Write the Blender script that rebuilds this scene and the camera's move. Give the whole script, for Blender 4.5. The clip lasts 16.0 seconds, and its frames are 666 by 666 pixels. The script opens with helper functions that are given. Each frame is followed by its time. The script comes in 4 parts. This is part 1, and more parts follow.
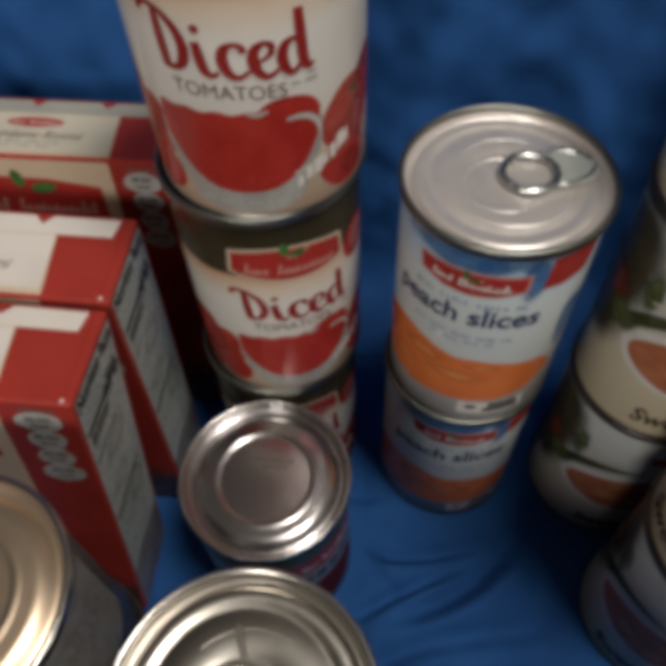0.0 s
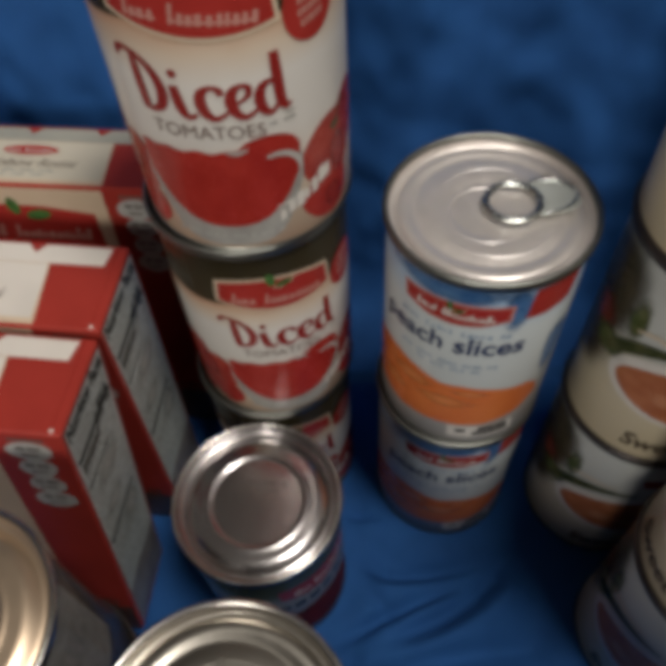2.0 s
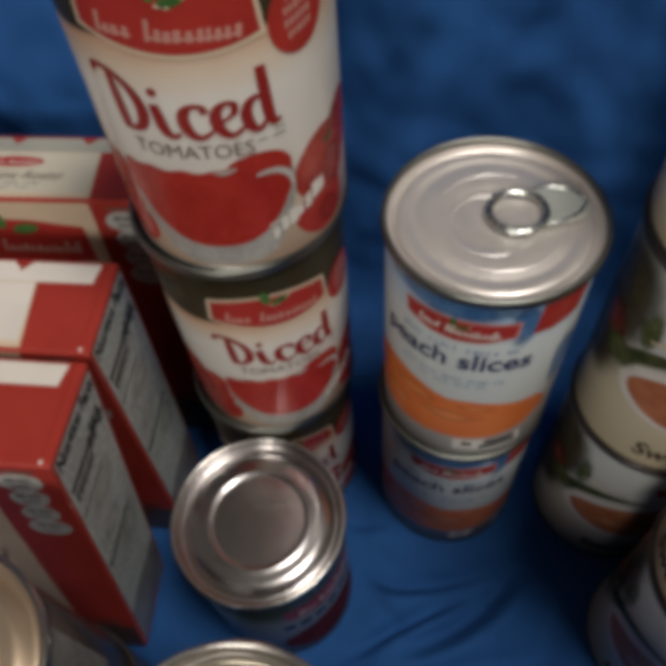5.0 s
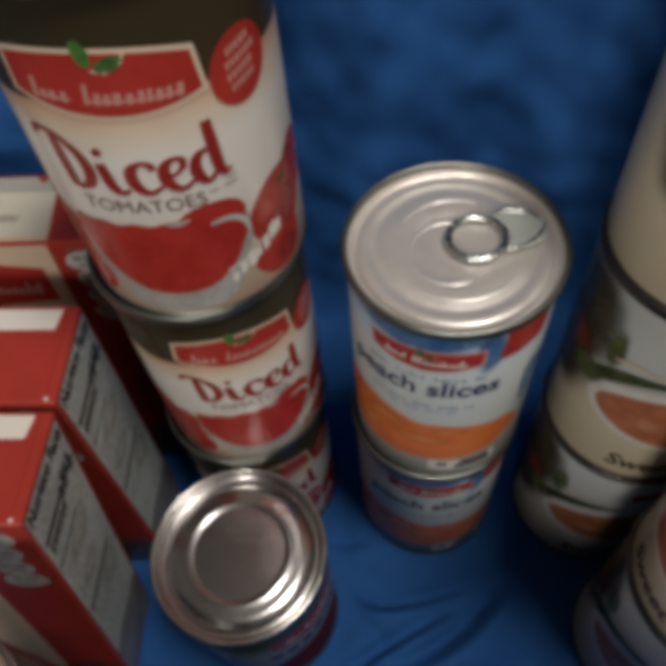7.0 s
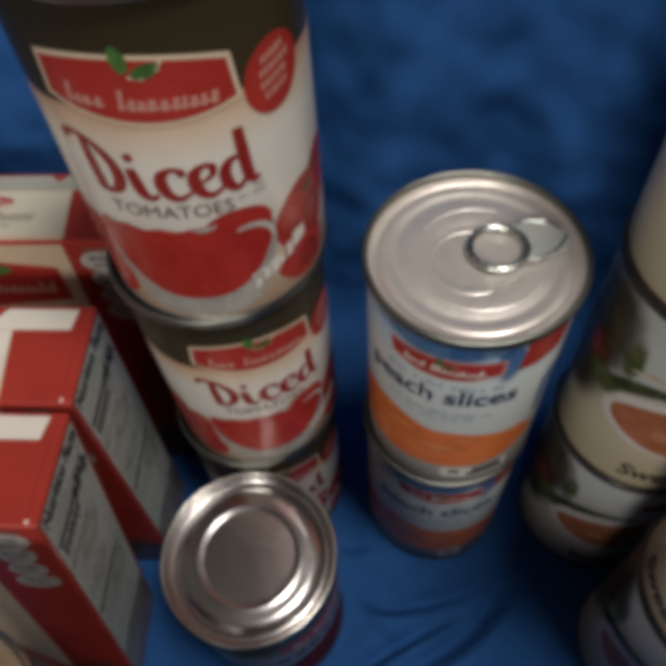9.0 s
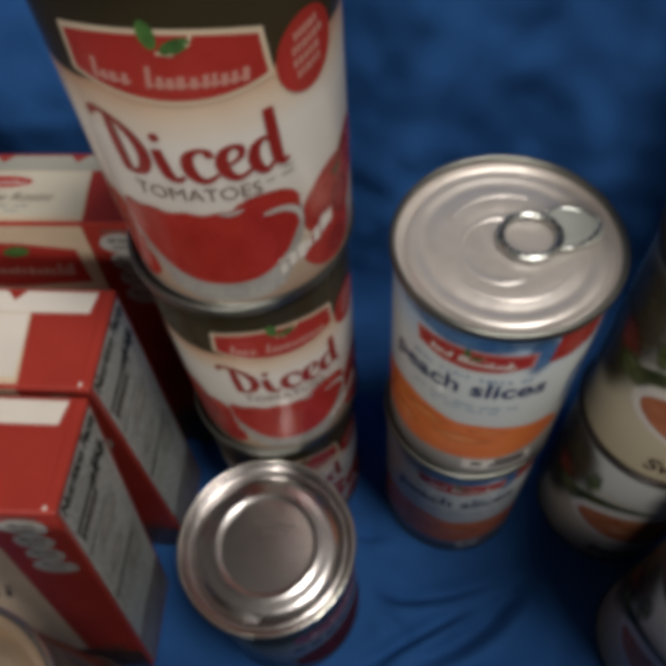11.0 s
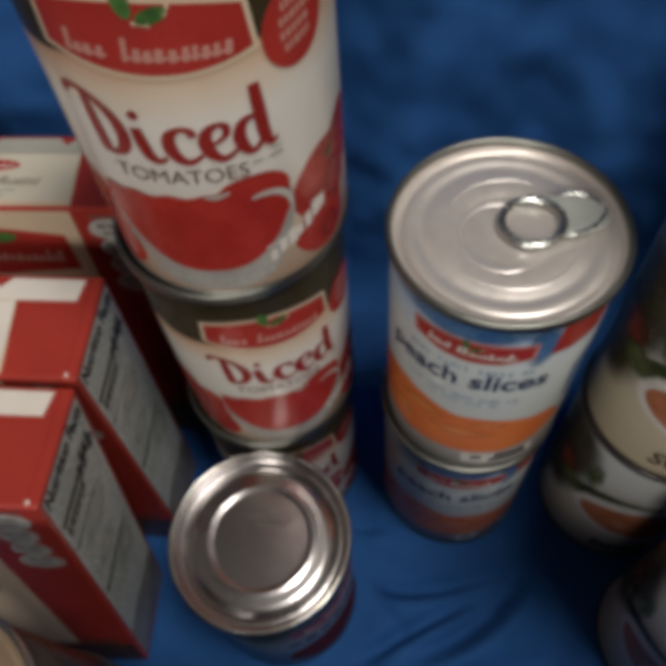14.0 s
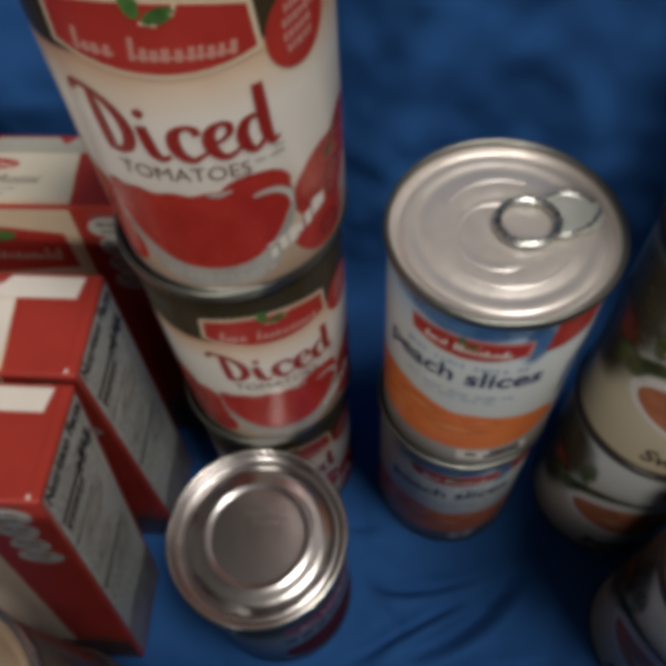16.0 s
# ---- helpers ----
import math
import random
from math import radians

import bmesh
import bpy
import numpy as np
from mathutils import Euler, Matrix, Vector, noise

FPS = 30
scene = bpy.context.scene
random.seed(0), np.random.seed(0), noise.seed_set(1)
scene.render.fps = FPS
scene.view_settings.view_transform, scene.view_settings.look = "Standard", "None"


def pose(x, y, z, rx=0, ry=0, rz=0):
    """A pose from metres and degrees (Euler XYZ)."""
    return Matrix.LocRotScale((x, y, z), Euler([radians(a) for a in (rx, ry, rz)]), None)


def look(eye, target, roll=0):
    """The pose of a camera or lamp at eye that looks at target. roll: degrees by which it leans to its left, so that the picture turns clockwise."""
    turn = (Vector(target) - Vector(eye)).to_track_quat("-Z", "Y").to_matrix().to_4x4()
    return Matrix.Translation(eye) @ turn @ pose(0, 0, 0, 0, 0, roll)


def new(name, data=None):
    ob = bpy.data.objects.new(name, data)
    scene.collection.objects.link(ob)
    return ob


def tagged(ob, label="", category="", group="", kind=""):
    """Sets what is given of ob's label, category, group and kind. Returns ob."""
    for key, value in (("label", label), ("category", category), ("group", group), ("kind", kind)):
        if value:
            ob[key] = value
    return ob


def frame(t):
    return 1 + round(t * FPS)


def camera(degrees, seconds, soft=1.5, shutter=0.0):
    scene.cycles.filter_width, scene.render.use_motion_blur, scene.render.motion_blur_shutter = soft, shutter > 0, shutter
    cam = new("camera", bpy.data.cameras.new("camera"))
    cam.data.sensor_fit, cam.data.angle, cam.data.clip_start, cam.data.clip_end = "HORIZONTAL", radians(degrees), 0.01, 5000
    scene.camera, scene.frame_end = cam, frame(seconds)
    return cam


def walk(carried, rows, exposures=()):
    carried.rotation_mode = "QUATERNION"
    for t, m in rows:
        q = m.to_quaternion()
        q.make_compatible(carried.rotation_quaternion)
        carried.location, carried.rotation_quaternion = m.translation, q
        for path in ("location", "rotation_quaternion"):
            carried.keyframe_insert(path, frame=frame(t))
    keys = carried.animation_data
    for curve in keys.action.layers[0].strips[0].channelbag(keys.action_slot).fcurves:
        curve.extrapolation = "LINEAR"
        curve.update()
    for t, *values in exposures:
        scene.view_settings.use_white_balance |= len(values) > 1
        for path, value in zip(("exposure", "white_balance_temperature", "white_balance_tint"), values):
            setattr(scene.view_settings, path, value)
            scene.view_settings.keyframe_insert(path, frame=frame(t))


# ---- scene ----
cam = camera(50.2, 16.0, soft=8.0)
ROWS = [
    (0, 0.0012, 0.0011, 0.3940, 35.37, 1.59, -0.05),
    (0.5, 0.0068, 0.0026, 0.4032, 36.10, 1.38, 0.66),
    (1, 0.0132, 0.0028, 0.4072, 36.29, 0.87, -0.39),
    (1.5, 0.0115, 0.0049, 0.4070, 36.22, 1.20, -0.03),
    (2, 0.0105, 0.0067, 0.4008, 35.76, 2.47, 0.25),
    (2.5, 0.0091, 0.0101, 0.3922, 34.36, 2.96, 0.78),
    (3, 0.0174, 0.0115, 0.3848, 32.88, 2.54, -0.15),
    (3.5, 0.0170, 0.0132, 0.3890, 33.80, 2.22, 0.01),
    (4, 0.0144, 0.0213, 0.3980, 34.19, 2.01, 0.54),
    (4.5, 0.0174, 0.0163, 0.4009, 35.02, 3.03, -0.24),
    (5, 0.0118, 0.0224, 0.3986, 34.55, 3.39, -0.71),
    (7.5, 0.0177, 0.0354, 0.4057, 33.94, 3.94, -4.84),
    (8, 0.0153, 0.0375, 0.4057, 33.95, 3.96, -3.64),
    (8.5, 0.0125, 0.0383, 0.4075, 33.80, 3.32, -3.25),
    (9, 0.0097, 0.0370, 0.4068, 33.89, 3.06, -3.73),
    (9.5, 0.0057, 0.0409, 0.4032, 32.98, 2.70, -2.48),
    (10, 0.0040, 0.0411, 0.4041, 32.95, 3.67, -2.66),
    (12.5, 0.0076, 0.0448, 0.3982, 32.17, 2.71, -2.08),
    (13, 0.0052, 0.0465, 0.3966, 32.04, 3.51, -2.36),
    (13.5, 0.0071, 0.0472, 0.3950, 31.85, 3.89, -2.20),
    (14, 0.0083, 0.0466, 0.3954, 31.77, 3.47, -2.13),
    (14.5, 0.0082, 0.0431, 0.3989, 32.09, 3.02, -2.49),
    (15, 0.0050, 0.0431, 0.3972, 32.15, 2.89, -2.42),
    (15.5, 0.0043, 0.0458, 0.3937, 31.55, 2.50, -1.57),
    (16, 0.0064, 0.0436, 0.3973, 31.95, 2.87, -2.31),
]
walk(cam, [(t, pose(*row)) for t, *row in ROWS])

# ---- world, lamp ----
world = bpy.data.worlds.new("room_air")
scene.world = world
world.use_nodes = True
world.node_tree.nodes["Background"].inputs[0].default_value = (1.0, 0.95, 0.88, 1)
world.node_tree.nodes["Background"].inputs[1].default_value = 0.024


def area_lamp(name, place, target, size, watts, colour):
    data = bpy.data.lights.new(name, "AREA")
    data.shape, data.size, data.energy, data.color = "DISK", size, watts, colour
    ob = new(name, data)
    ob.matrix_world = look(place, target)
    return ob


area_lamp("ceiling_lamp", (0.38, -0.13, 1.64), (0.02, 0.18, 0.12), 0.38, 15.5, (1.0, 0.95, 0.88))
area_lamp("standing_lamp", (-0.45, -1.40, 1.10), (0.02, 0.18, 0.12), 0.42, 13.0, (1.0, 0.94, 0.86))


# ---- materials ----
def material(name, colour, rough=0.5, metal=0.0, spots=0.08, scale=60.0, bump=0.0, bump_scale=400.0, spec=0.5, second=None, coat=0.0, sheen=0.0, gloss=0.1):
    """Principled surface with two scales of variation in colour, roughness and relief."""
    m = bpy.data.materials.new(name)
    m.use_nodes = True
    nt = m.node_tree
    b = nt.nodes["Principled BSDF"]
    b.inputs["Metallic"].default_value = metal
    b.inputs["Specular IOR Level"].default_value = spec
    b.inputs["Coat Weight"].default_value = coat
    b.inputs["Coat Roughness"].default_value = 0.18
    b.inputs["Sheen Weight"].default_value = sheen
    tc = nt.nodes.new("ShaderNodeTexCoord")
    n1 = nt.nodes.new("ShaderNodeTexNoise")
    n1.inputs["Scale"].default_value, n1.inputs["Detail"].default_value = scale, 5
    n2 = nt.nodes.new("ShaderNodeTexNoise")
    n2.inputs["Scale"].default_value, n2.inputs["Detail"].default_value = scale * 7, 4
    for n in (n1, n2):
        nt.links.new(tc.outputs["Object"], n.inputs["Vector"])
    mix = nt.nodes.new("ShaderNodeMix")
    mix.data_type = "RGBA"
    c2 = second or tuple(max(0.0, c * (1 - 4 * spots)) for c in colour)
    mix.inputs["A"].default_value = (*colour, 1)
    mix.inputs["B"].default_value = (*c2, 1)
    ramp = nt.nodes.new("ShaderNodeMapRange")
    ramp.inputs["From Min"].default_value, ramp.inputs["From Max"].default_value = 0.36, 0.68
    nt.links.new(n1.outputs["Fac"], ramp.inputs["Value"])
    nt.links.new(ramp.outputs["Result"], mix.inputs["Factor"])
    fine = nt.nodes.new("ShaderNodeMix")
    fine.data_type, fine.blend_type = "RGBA", "MULTIPLY"
    fine.inputs["Factor"].default_value = min(1.0, spots * 3)
    nt.links.new(mix.outputs["Result"], fine.inputs["A"])
    nt.links.new(n2.outputs["Color"], fine.inputs["B"])
    bright = nt.nodes.new("ShaderNodeMix")
    bright.data_type = "RGBA"
    bright.inputs["Factor"].default_value = 0.35
    nt.links.new(mix.outputs["Result"], bright.inputs["A"])
    nt.links.new(fine.outputs["Result"], bright.inputs["B"])
    nt.links.new(bright.outputs["Result"], b.inputs["Base Color"])
    rr = nt.nodes.new("ShaderNodeMapRange")
    rr.inputs["To Min"].default_value, rr.inputs["To Max"].default_value = max(0.02, rough - gloss), min(1, rough + gloss)
    nt.links.new(n2.outputs["Fac"], rr.inputs["Value"])
    nt.links.new(rr.outputs["Result"], b.inputs["Roughness"])
    if bump:
        n3 = nt.nodes.new("ShaderNodeTexNoise")
        n3.inputs["Scale"].default_value, n3.inputs["Detail"].default_value = bump_scale, 3
        nt.links.new(tc.outputs["Object"], n3.inputs["Vector"])
        bp = nt.nodes.new("ShaderNodeBump")
        bp.inputs["Strength"].default_value, bp.inputs["Distance"].default_value = bump, 0.0006
        nt.links.new(n3.outputs["Fac"], bp.inputs["Height"])
        nt.links.new(bp.outputs["Normal"], b.inputs["Normal"])
    return m


def label_gradient(name, stops, rough=0.22):
    """Label paper whose colour changes with height up the can: stops of (height in m, colour)."""
    m = material(name, (0.8, 0.8, 0.8), rough, spots=0.03, scale=90, bump=0.12, bump_scale=120, spec=0.24)
    nt = m.node_tree
    b = nt.nodes["Principled BSDF"]
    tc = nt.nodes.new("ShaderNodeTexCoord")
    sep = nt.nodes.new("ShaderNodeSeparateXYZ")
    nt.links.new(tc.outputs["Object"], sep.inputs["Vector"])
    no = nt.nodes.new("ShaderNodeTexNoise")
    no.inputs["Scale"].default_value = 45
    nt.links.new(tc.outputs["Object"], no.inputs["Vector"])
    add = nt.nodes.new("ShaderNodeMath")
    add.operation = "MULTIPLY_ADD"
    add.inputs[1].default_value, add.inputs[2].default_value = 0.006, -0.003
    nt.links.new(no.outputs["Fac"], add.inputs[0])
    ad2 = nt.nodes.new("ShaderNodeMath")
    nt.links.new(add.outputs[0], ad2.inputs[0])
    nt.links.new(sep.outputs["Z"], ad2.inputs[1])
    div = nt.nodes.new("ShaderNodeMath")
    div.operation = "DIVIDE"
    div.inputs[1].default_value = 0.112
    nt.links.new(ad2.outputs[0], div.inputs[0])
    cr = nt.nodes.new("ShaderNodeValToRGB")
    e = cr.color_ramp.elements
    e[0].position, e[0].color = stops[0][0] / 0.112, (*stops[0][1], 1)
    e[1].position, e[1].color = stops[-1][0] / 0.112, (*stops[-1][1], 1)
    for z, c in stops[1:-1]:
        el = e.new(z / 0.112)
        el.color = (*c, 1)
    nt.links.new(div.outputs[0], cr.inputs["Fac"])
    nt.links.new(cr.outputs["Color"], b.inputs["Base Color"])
    return m


STEEL = material("tinplate", (0.62, 0.60, 0.57), 0.24, 1.0, 0.015, 40, gloss=0.03)
STEEL_DARK = material("dull_tinplate", (0.49, 0.465, 0.46), 0.24, 1.0, 0.012, 40, gloss=0.03)
SEAM_STEEL = material("dull_seam_tinplate", (0.27, 0.275, 0.25), 0.40, 1.0, 0.02, 60, gloss=0.05)
LID_PALE = material("pale_lacquered_lid", (0.84, 0.78, 0.74), 0.36, 0.62, 0.04, 30, 0.04, 700)
TAB_PALE = material("pale_tab_metal", (0.66, 0.69, 0.66), 0.27, 1.0, 0.04, 60)
TONGUE_PALE = material("pale_tongue_metal", (0.60, 0.63, 0.59), 0.34, 0.35, 0.05, 90)
LID_GOLD = material("gold_lacquered_lid", (0.66, 0.51, 0.37), 0.36, 0.9, 0.015, 30, gloss=0.03)
LID_GREY = material("grey_lacquered_lid", (0.46, 0.43, 0.38), 0.30, 1.0, 0.015, 30, gloss=0.03)
# seam metal with the shade between stacked tins put into its colour
SEAM_DARK = material("seam_painted_shadow", (0.10, 0.085, 0.08), 0.35, 0.8, 0.05)
STAMP = material("stamped_code_ink", (0.30, 0.275, 0.265), 0.35, 0.9)
CREAM = (0.70, 0.58, 0.43)
WHITE = (0.74, 0.71, 0.66)
# tomato and peach labels get darker towards the base
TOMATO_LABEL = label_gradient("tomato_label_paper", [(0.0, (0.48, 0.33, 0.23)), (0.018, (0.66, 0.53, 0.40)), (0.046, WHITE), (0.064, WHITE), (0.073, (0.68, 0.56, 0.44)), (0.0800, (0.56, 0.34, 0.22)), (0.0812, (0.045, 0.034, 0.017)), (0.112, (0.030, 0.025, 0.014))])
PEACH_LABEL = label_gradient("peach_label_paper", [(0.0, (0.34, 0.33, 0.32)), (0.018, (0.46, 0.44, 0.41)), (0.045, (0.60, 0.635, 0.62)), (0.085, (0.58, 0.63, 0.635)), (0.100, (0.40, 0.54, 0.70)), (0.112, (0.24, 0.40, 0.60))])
SWEET_LABEL = label_gradient("sweet_label_paper", [(0.0, (0.60, 0.51, 0.34)), (0.034, (0.66, 0.58, 0.41)), (0.062, (0.57, 0.54, 0.45)), (0.070, (0.54, 0.55, 0.52)), (0.112, (0.50, 0.52, 0.49))])
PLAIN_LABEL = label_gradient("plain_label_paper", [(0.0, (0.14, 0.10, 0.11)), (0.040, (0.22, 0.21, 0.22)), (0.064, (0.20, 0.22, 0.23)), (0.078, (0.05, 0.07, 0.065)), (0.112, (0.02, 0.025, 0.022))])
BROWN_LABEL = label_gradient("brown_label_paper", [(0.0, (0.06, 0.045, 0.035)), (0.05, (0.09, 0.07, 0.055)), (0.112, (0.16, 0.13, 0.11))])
INK_RED = material("red_print", (0.44, 0.040, 0.032), 0.22, spots=0.04, scale=70, spec=0.16)
INK_DEEP = material("dark_red_lettering", (0.30, 0.026, 0.022), 0.25, spots=0.03, spec=0.22)
INK_TOMATO = material("tomato_print", (0.42, 0.036, 0.026), 0.25, spots=0.05, scale=110, second=(0.34, 0.024, 0.018), spec=0.22)
INK_TOMATO_DARK = material("dark_tomato_print", (0.30, 0.018, 0.014), 0.25, spots=0.06, scale=120, second=(0.42, 0.05, 0.03), spec=0.22)
INK_CREAM = material("cream_print", CREAM, 0.22, spots=0.03, spec=0.16)
INK_WHITE = material("white_print", (0.76, 0.72, 0.66), 0.22, spots=0.03, spec=0.16)
INK_GREY = material("grey_print", (0.42, 0.41, 0.38), 0.22, spots=0.06, scale=120, spec=0.16)
INK_SILVER = material("pale_grey_print", (0.52, 0.51, 0.48), 0.22, spots=0.05, spec=0.16)
INK_ASHEN = material("ash_grey_print", (0.27, 0.265, 0.25), 0.4, spots=0.1, scale=140, spec=0.16)
INK_DRAB = material("drab_grey_print", (0.26, 0.24, 0.22), 0.3, spots=0.1, scale=160, spec=0.16)
INK_WINE = material("wine_print", (0.13, 0.010, 0.007), 0.5, spots=0.06, scale=90, second=(0.06, 0.008, 0.006), spec=0.05)
INK_BROWN = material("grey_brown_lettering", (0.17, 0.13, 0.11), 0.22, spots=0.03, spec=0.16)
INK_TAUPE = material("taupe_lettering", (0.15, 0.085, 0.065), 0.22, spots=0.03, spec=0.16)
INK_UMBER = material("umber_lettering", (0.055, 0.035, 0.02), 0.22, spots=0.03, spec=0.16)
INK_BLACK = material("black_print", (0.02, 0.02, 0.02), 0.22, spots=0.03, spec=0.16)
INK_NAVY = material("navy_lettering", (0.035, 0.05, 0.12), 0.22, spots=0.03, spec=0.16)
INK_HAZE = material("pale_blue_print", (0.30, 0.40, 0.52), 0.22, spots=0.05, spec=0.16)
INK_ORANGE = material("peach_slice_print", (0.70, 0.20, 0.055), 0.22, spots=0.06, scale=45, second=(0.62, 0.15, 0.04), spec=0.16)
INK_POTATO = material("orange_vegetable_print", (0.50, 0.185, 0.085), 0.22, spots=0.08, scale=110, second=(0.38, 0.12, 0.05), spec=0.16)
INK_VEG_PALE = material("pale_vegetable_print", (0.55, 0.235, 0.12), 0.22, spots=0.06, scale=150, spec=0.16)
INK_PINK = material("pale_red_print", (0.62, 0.30, 0.25), 0.22, spots=0.05, spec=0.16)
INK_LEAF = material("green_leaf_print", (0.10, 0.23, 0.06), 0.22, spots=0.1, scale=160, second=(0.04, 0.10, 0.03), spec=0.16)
INK_DARKLEAF = material("dark_green_print", (0.035, 0.05, 0.016), 0.22, spots=0.1, scale=160, second=(0.10, 0.10, 0.04), spec=0.16)
CARD_RED = material("red_carton", (0.40, 0.044, 0.032), 0.34, spots=0.05, scale=30, spec=0.2, bump=0.08, bump_scale=90)
CARD_CREAM = material("cream_carton", (0.68, 0.53, 0.38), 0.4, spots=0.04, scale=30, spec=0.25)
CARD_WHITE = material("white_carton", (0.76, 0.70, 0.63), 0.42, spots=0.03, scale=40)
CARD_OAT = material("toned_white_carton", (0.66, 0.60, 0.48), 0.42, spots=0.03, scale=40)
CARD_ASH = material("greyed_white_carton", (0.40, 0.39, 0.33), 0.42, spots=0.03, scale=40)
CARD_FACTS = material("facts_panel_print", (0.62, 0.67, 0.655), 0.28, spots=0.05, scale=60, spec=0.36)
CARD_WORN = material("worn_bare_card", (0.80, 0.72, 0.66), 0.7, spots=0.05)
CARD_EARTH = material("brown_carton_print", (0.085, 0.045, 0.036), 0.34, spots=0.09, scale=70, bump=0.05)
CARD_UMBER = material("umber_carton_print", (0.12, 0.085, 0.07), 0.34, spots=0.1, scale=120)
CARD_DUSK = material("dusky_grey_carton_foot", (0.30, 0.29, 0.28), 0.32, spots=0.1, scale=60, second=(0.16, 0.14, 0.14), spec=0.36)
BAR_GREY = material("small_print", (0.43, 0.44, 0.41), 0.4, spots=0.12, scale=300)


def soft_print(name, colour, second, core=0.45, ragged=0.5):
    """Ink that fades out towards the edge of its printed shape."""
    m = material(name, colour, 0.28, spots=0.08, scale=130, second=second, spec=0.36)
    nt = m.node_tree
    uv = nt.nodes.new("ShaderNodeTexCoord")
    away = nt.nodes.new("ShaderNodeVectorMath")
    away.operation = "LENGTH"
    grain = nt.nodes.new("ShaderNodeTexNoise")
    grain.inputs["Scale"].default_value, grain.inputs["Detail"].default_value = 130, 3
    nt.links.new(uv.outputs["UV"], away.inputs[0])
    nt.links.new(uv.outputs["Object"], grain.inputs["Vector"])
    add = nt.nodes.new("ShaderNodeMath")
    add.operation = "MULTIPLY_ADD"
    add.inputs[1].default_value = ragged
    nt.links.new(grain.outputs["Fac"], add.inputs[0])
    nt.links.new(away.outputs["Value"], add.inputs[2])
    fade = nt.nodes.new("ShaderNodeMapRange")
    fade.interpolation_type = "SMOOTHSTEP"
    fade.inputs["From Min"].default_value, fade.inputs["From Max"].default_value = core + ragged / 2, 0.95 + ragged / 2
    fade.inputs["To Min"].default_value, fade.inputs["To Max"].default_value = 1.0, 0.0
    nt.links.new(add.outputs[0], fade.inputs["Value"])
    nt.links.new(fade.outputs["Result"], nt.nodes["Principled BSDF"].inputs["Alpha"])
    return m


SOFT_SHADE = soft_print("faded_olive_print_and_shade", (0.045, 0.036, 0.018), (0.07, 0.05, 0.022), 0.35, 0.2)
SOFT_RUST = soft_print("faded_rust_print", (0.22, 0.045, 0.02), (0.12, 0.02, 0.012), 0.3)
SOFT_GREEN = soft_print("faded_green_print", (0.06, 0.085, 0.02), (0.12, 0.13, 0.05), 0.4)
SOFT_BLUE = soft_print("faded_blue_print", (0.05, 0.14, 0.33), (0.10, 0.22, 0.42), 0.35, 0.6)
SOFT_EMBER = soft_print("faded_red_orange_print", (0.56, 0.11, 0.035), (0.60, 0.14, 0.04), 0.1, 0.25)
SOFT_PEACH = soft_print("faded_light_orange_print", (0.76, 0.27, 0.08), (0.74, 0.24, 0.065), 0.1, 0.25)
SOFT_ASH = soft_print("faded_ash_print", (0.50, 0.51, 0.48), (0.60, 0.61, 0.58), 0.2, 0.6)
SOFT_WINE = soft_print("faded_dark_tomato_print", (0.29, 0.020, 0.016), (0.34, 0.028, 0.020), 0.3, 0.6)


def cloth_material():
    m = material("blue_cotton", (0.021, 0.094, 0.288), 0.8, spots=0.05, scale=22, spec=0.15, second=(0.014, 0.066, 0.212))
    nt = m.node_tree
    b = nt.nodes["Principled BSDF"]
    tc = nt.nodes.new("ShaderNodeTexCoord")
    last = None
    for axis in ("X", "Y"):
        w = nt.nodes.new("ShaderNodeTexWave")
        w.bands_direction = axis
        w.inputs["Scale"].default_value, w.inputs["Distortion"].default_value = 420, 1.2
        nt.links.new(tc.outputs["UV"], w.inputs["Vector"])
        if last:
            add = nt.nodes.new("ShaderNodeMath")
            nt.links.new(last.outputs["Fac"], add.inputs[0])
            nt.links.new(w.outputs["Fac"], add.inputs[1])
            last = add
        else:
            last = w
    bp = nt.nodes.new("ShaderNodeBump")
    bp.inputs["Strength"].default_value, bp.inputs["Distance"].default_value = 0.25, 0.0003
    nt.links.new(last.outputs[0], bp.inputs["Height"])
    nt.links.new(bp.outputs["Normal"], b.inputs["Normal"])
    return m


CLOTH = cloth_material()
PLASTER = material("beige_wall_paint", (0.50, 0.48, 0.45), 0.8, spots=0.04, scale=3, bump=0.1, bump_scale=60)
DIM = material("dim_wall_paint", (0.14, 0.12, 0.10), 0.8, spots=0.04, scale=3, bump=0.1, bump_scale=60)
CEILING = material("ceiling_paint", (0.50, 0.48, 0.46), 0.85, spots=0.03, scale=3)
FLOORING = material("brown_floor", (0.16, 0.10, 0.06), 0.5, spots=0.1, scale=6)
WOOD = material("table_wood", (0.22, 0.13, 0.07), 0.5, spots=0.12, scale=9)


# ---- mesh helpers ----
def part(name, bm, mat, parent, label="", smooth=False):
    me = bpy.data.meshes.new(name)
    if smooth:
        for f in bm.faces:
            f.smooth = True
    bm.to_mesh(me)
    bm.free()
    me.materials.append(mat)
    ob = new(name, me)
    ob.parent = parent
    if label:
        ob["label"] = label
    return ob


def empty(name, m, label, category, group=""):
    ob = new(name)
    ob.empty_display_size = 0.02
    ob.matrix_world = m
    return tagged(ob, label, category, group)


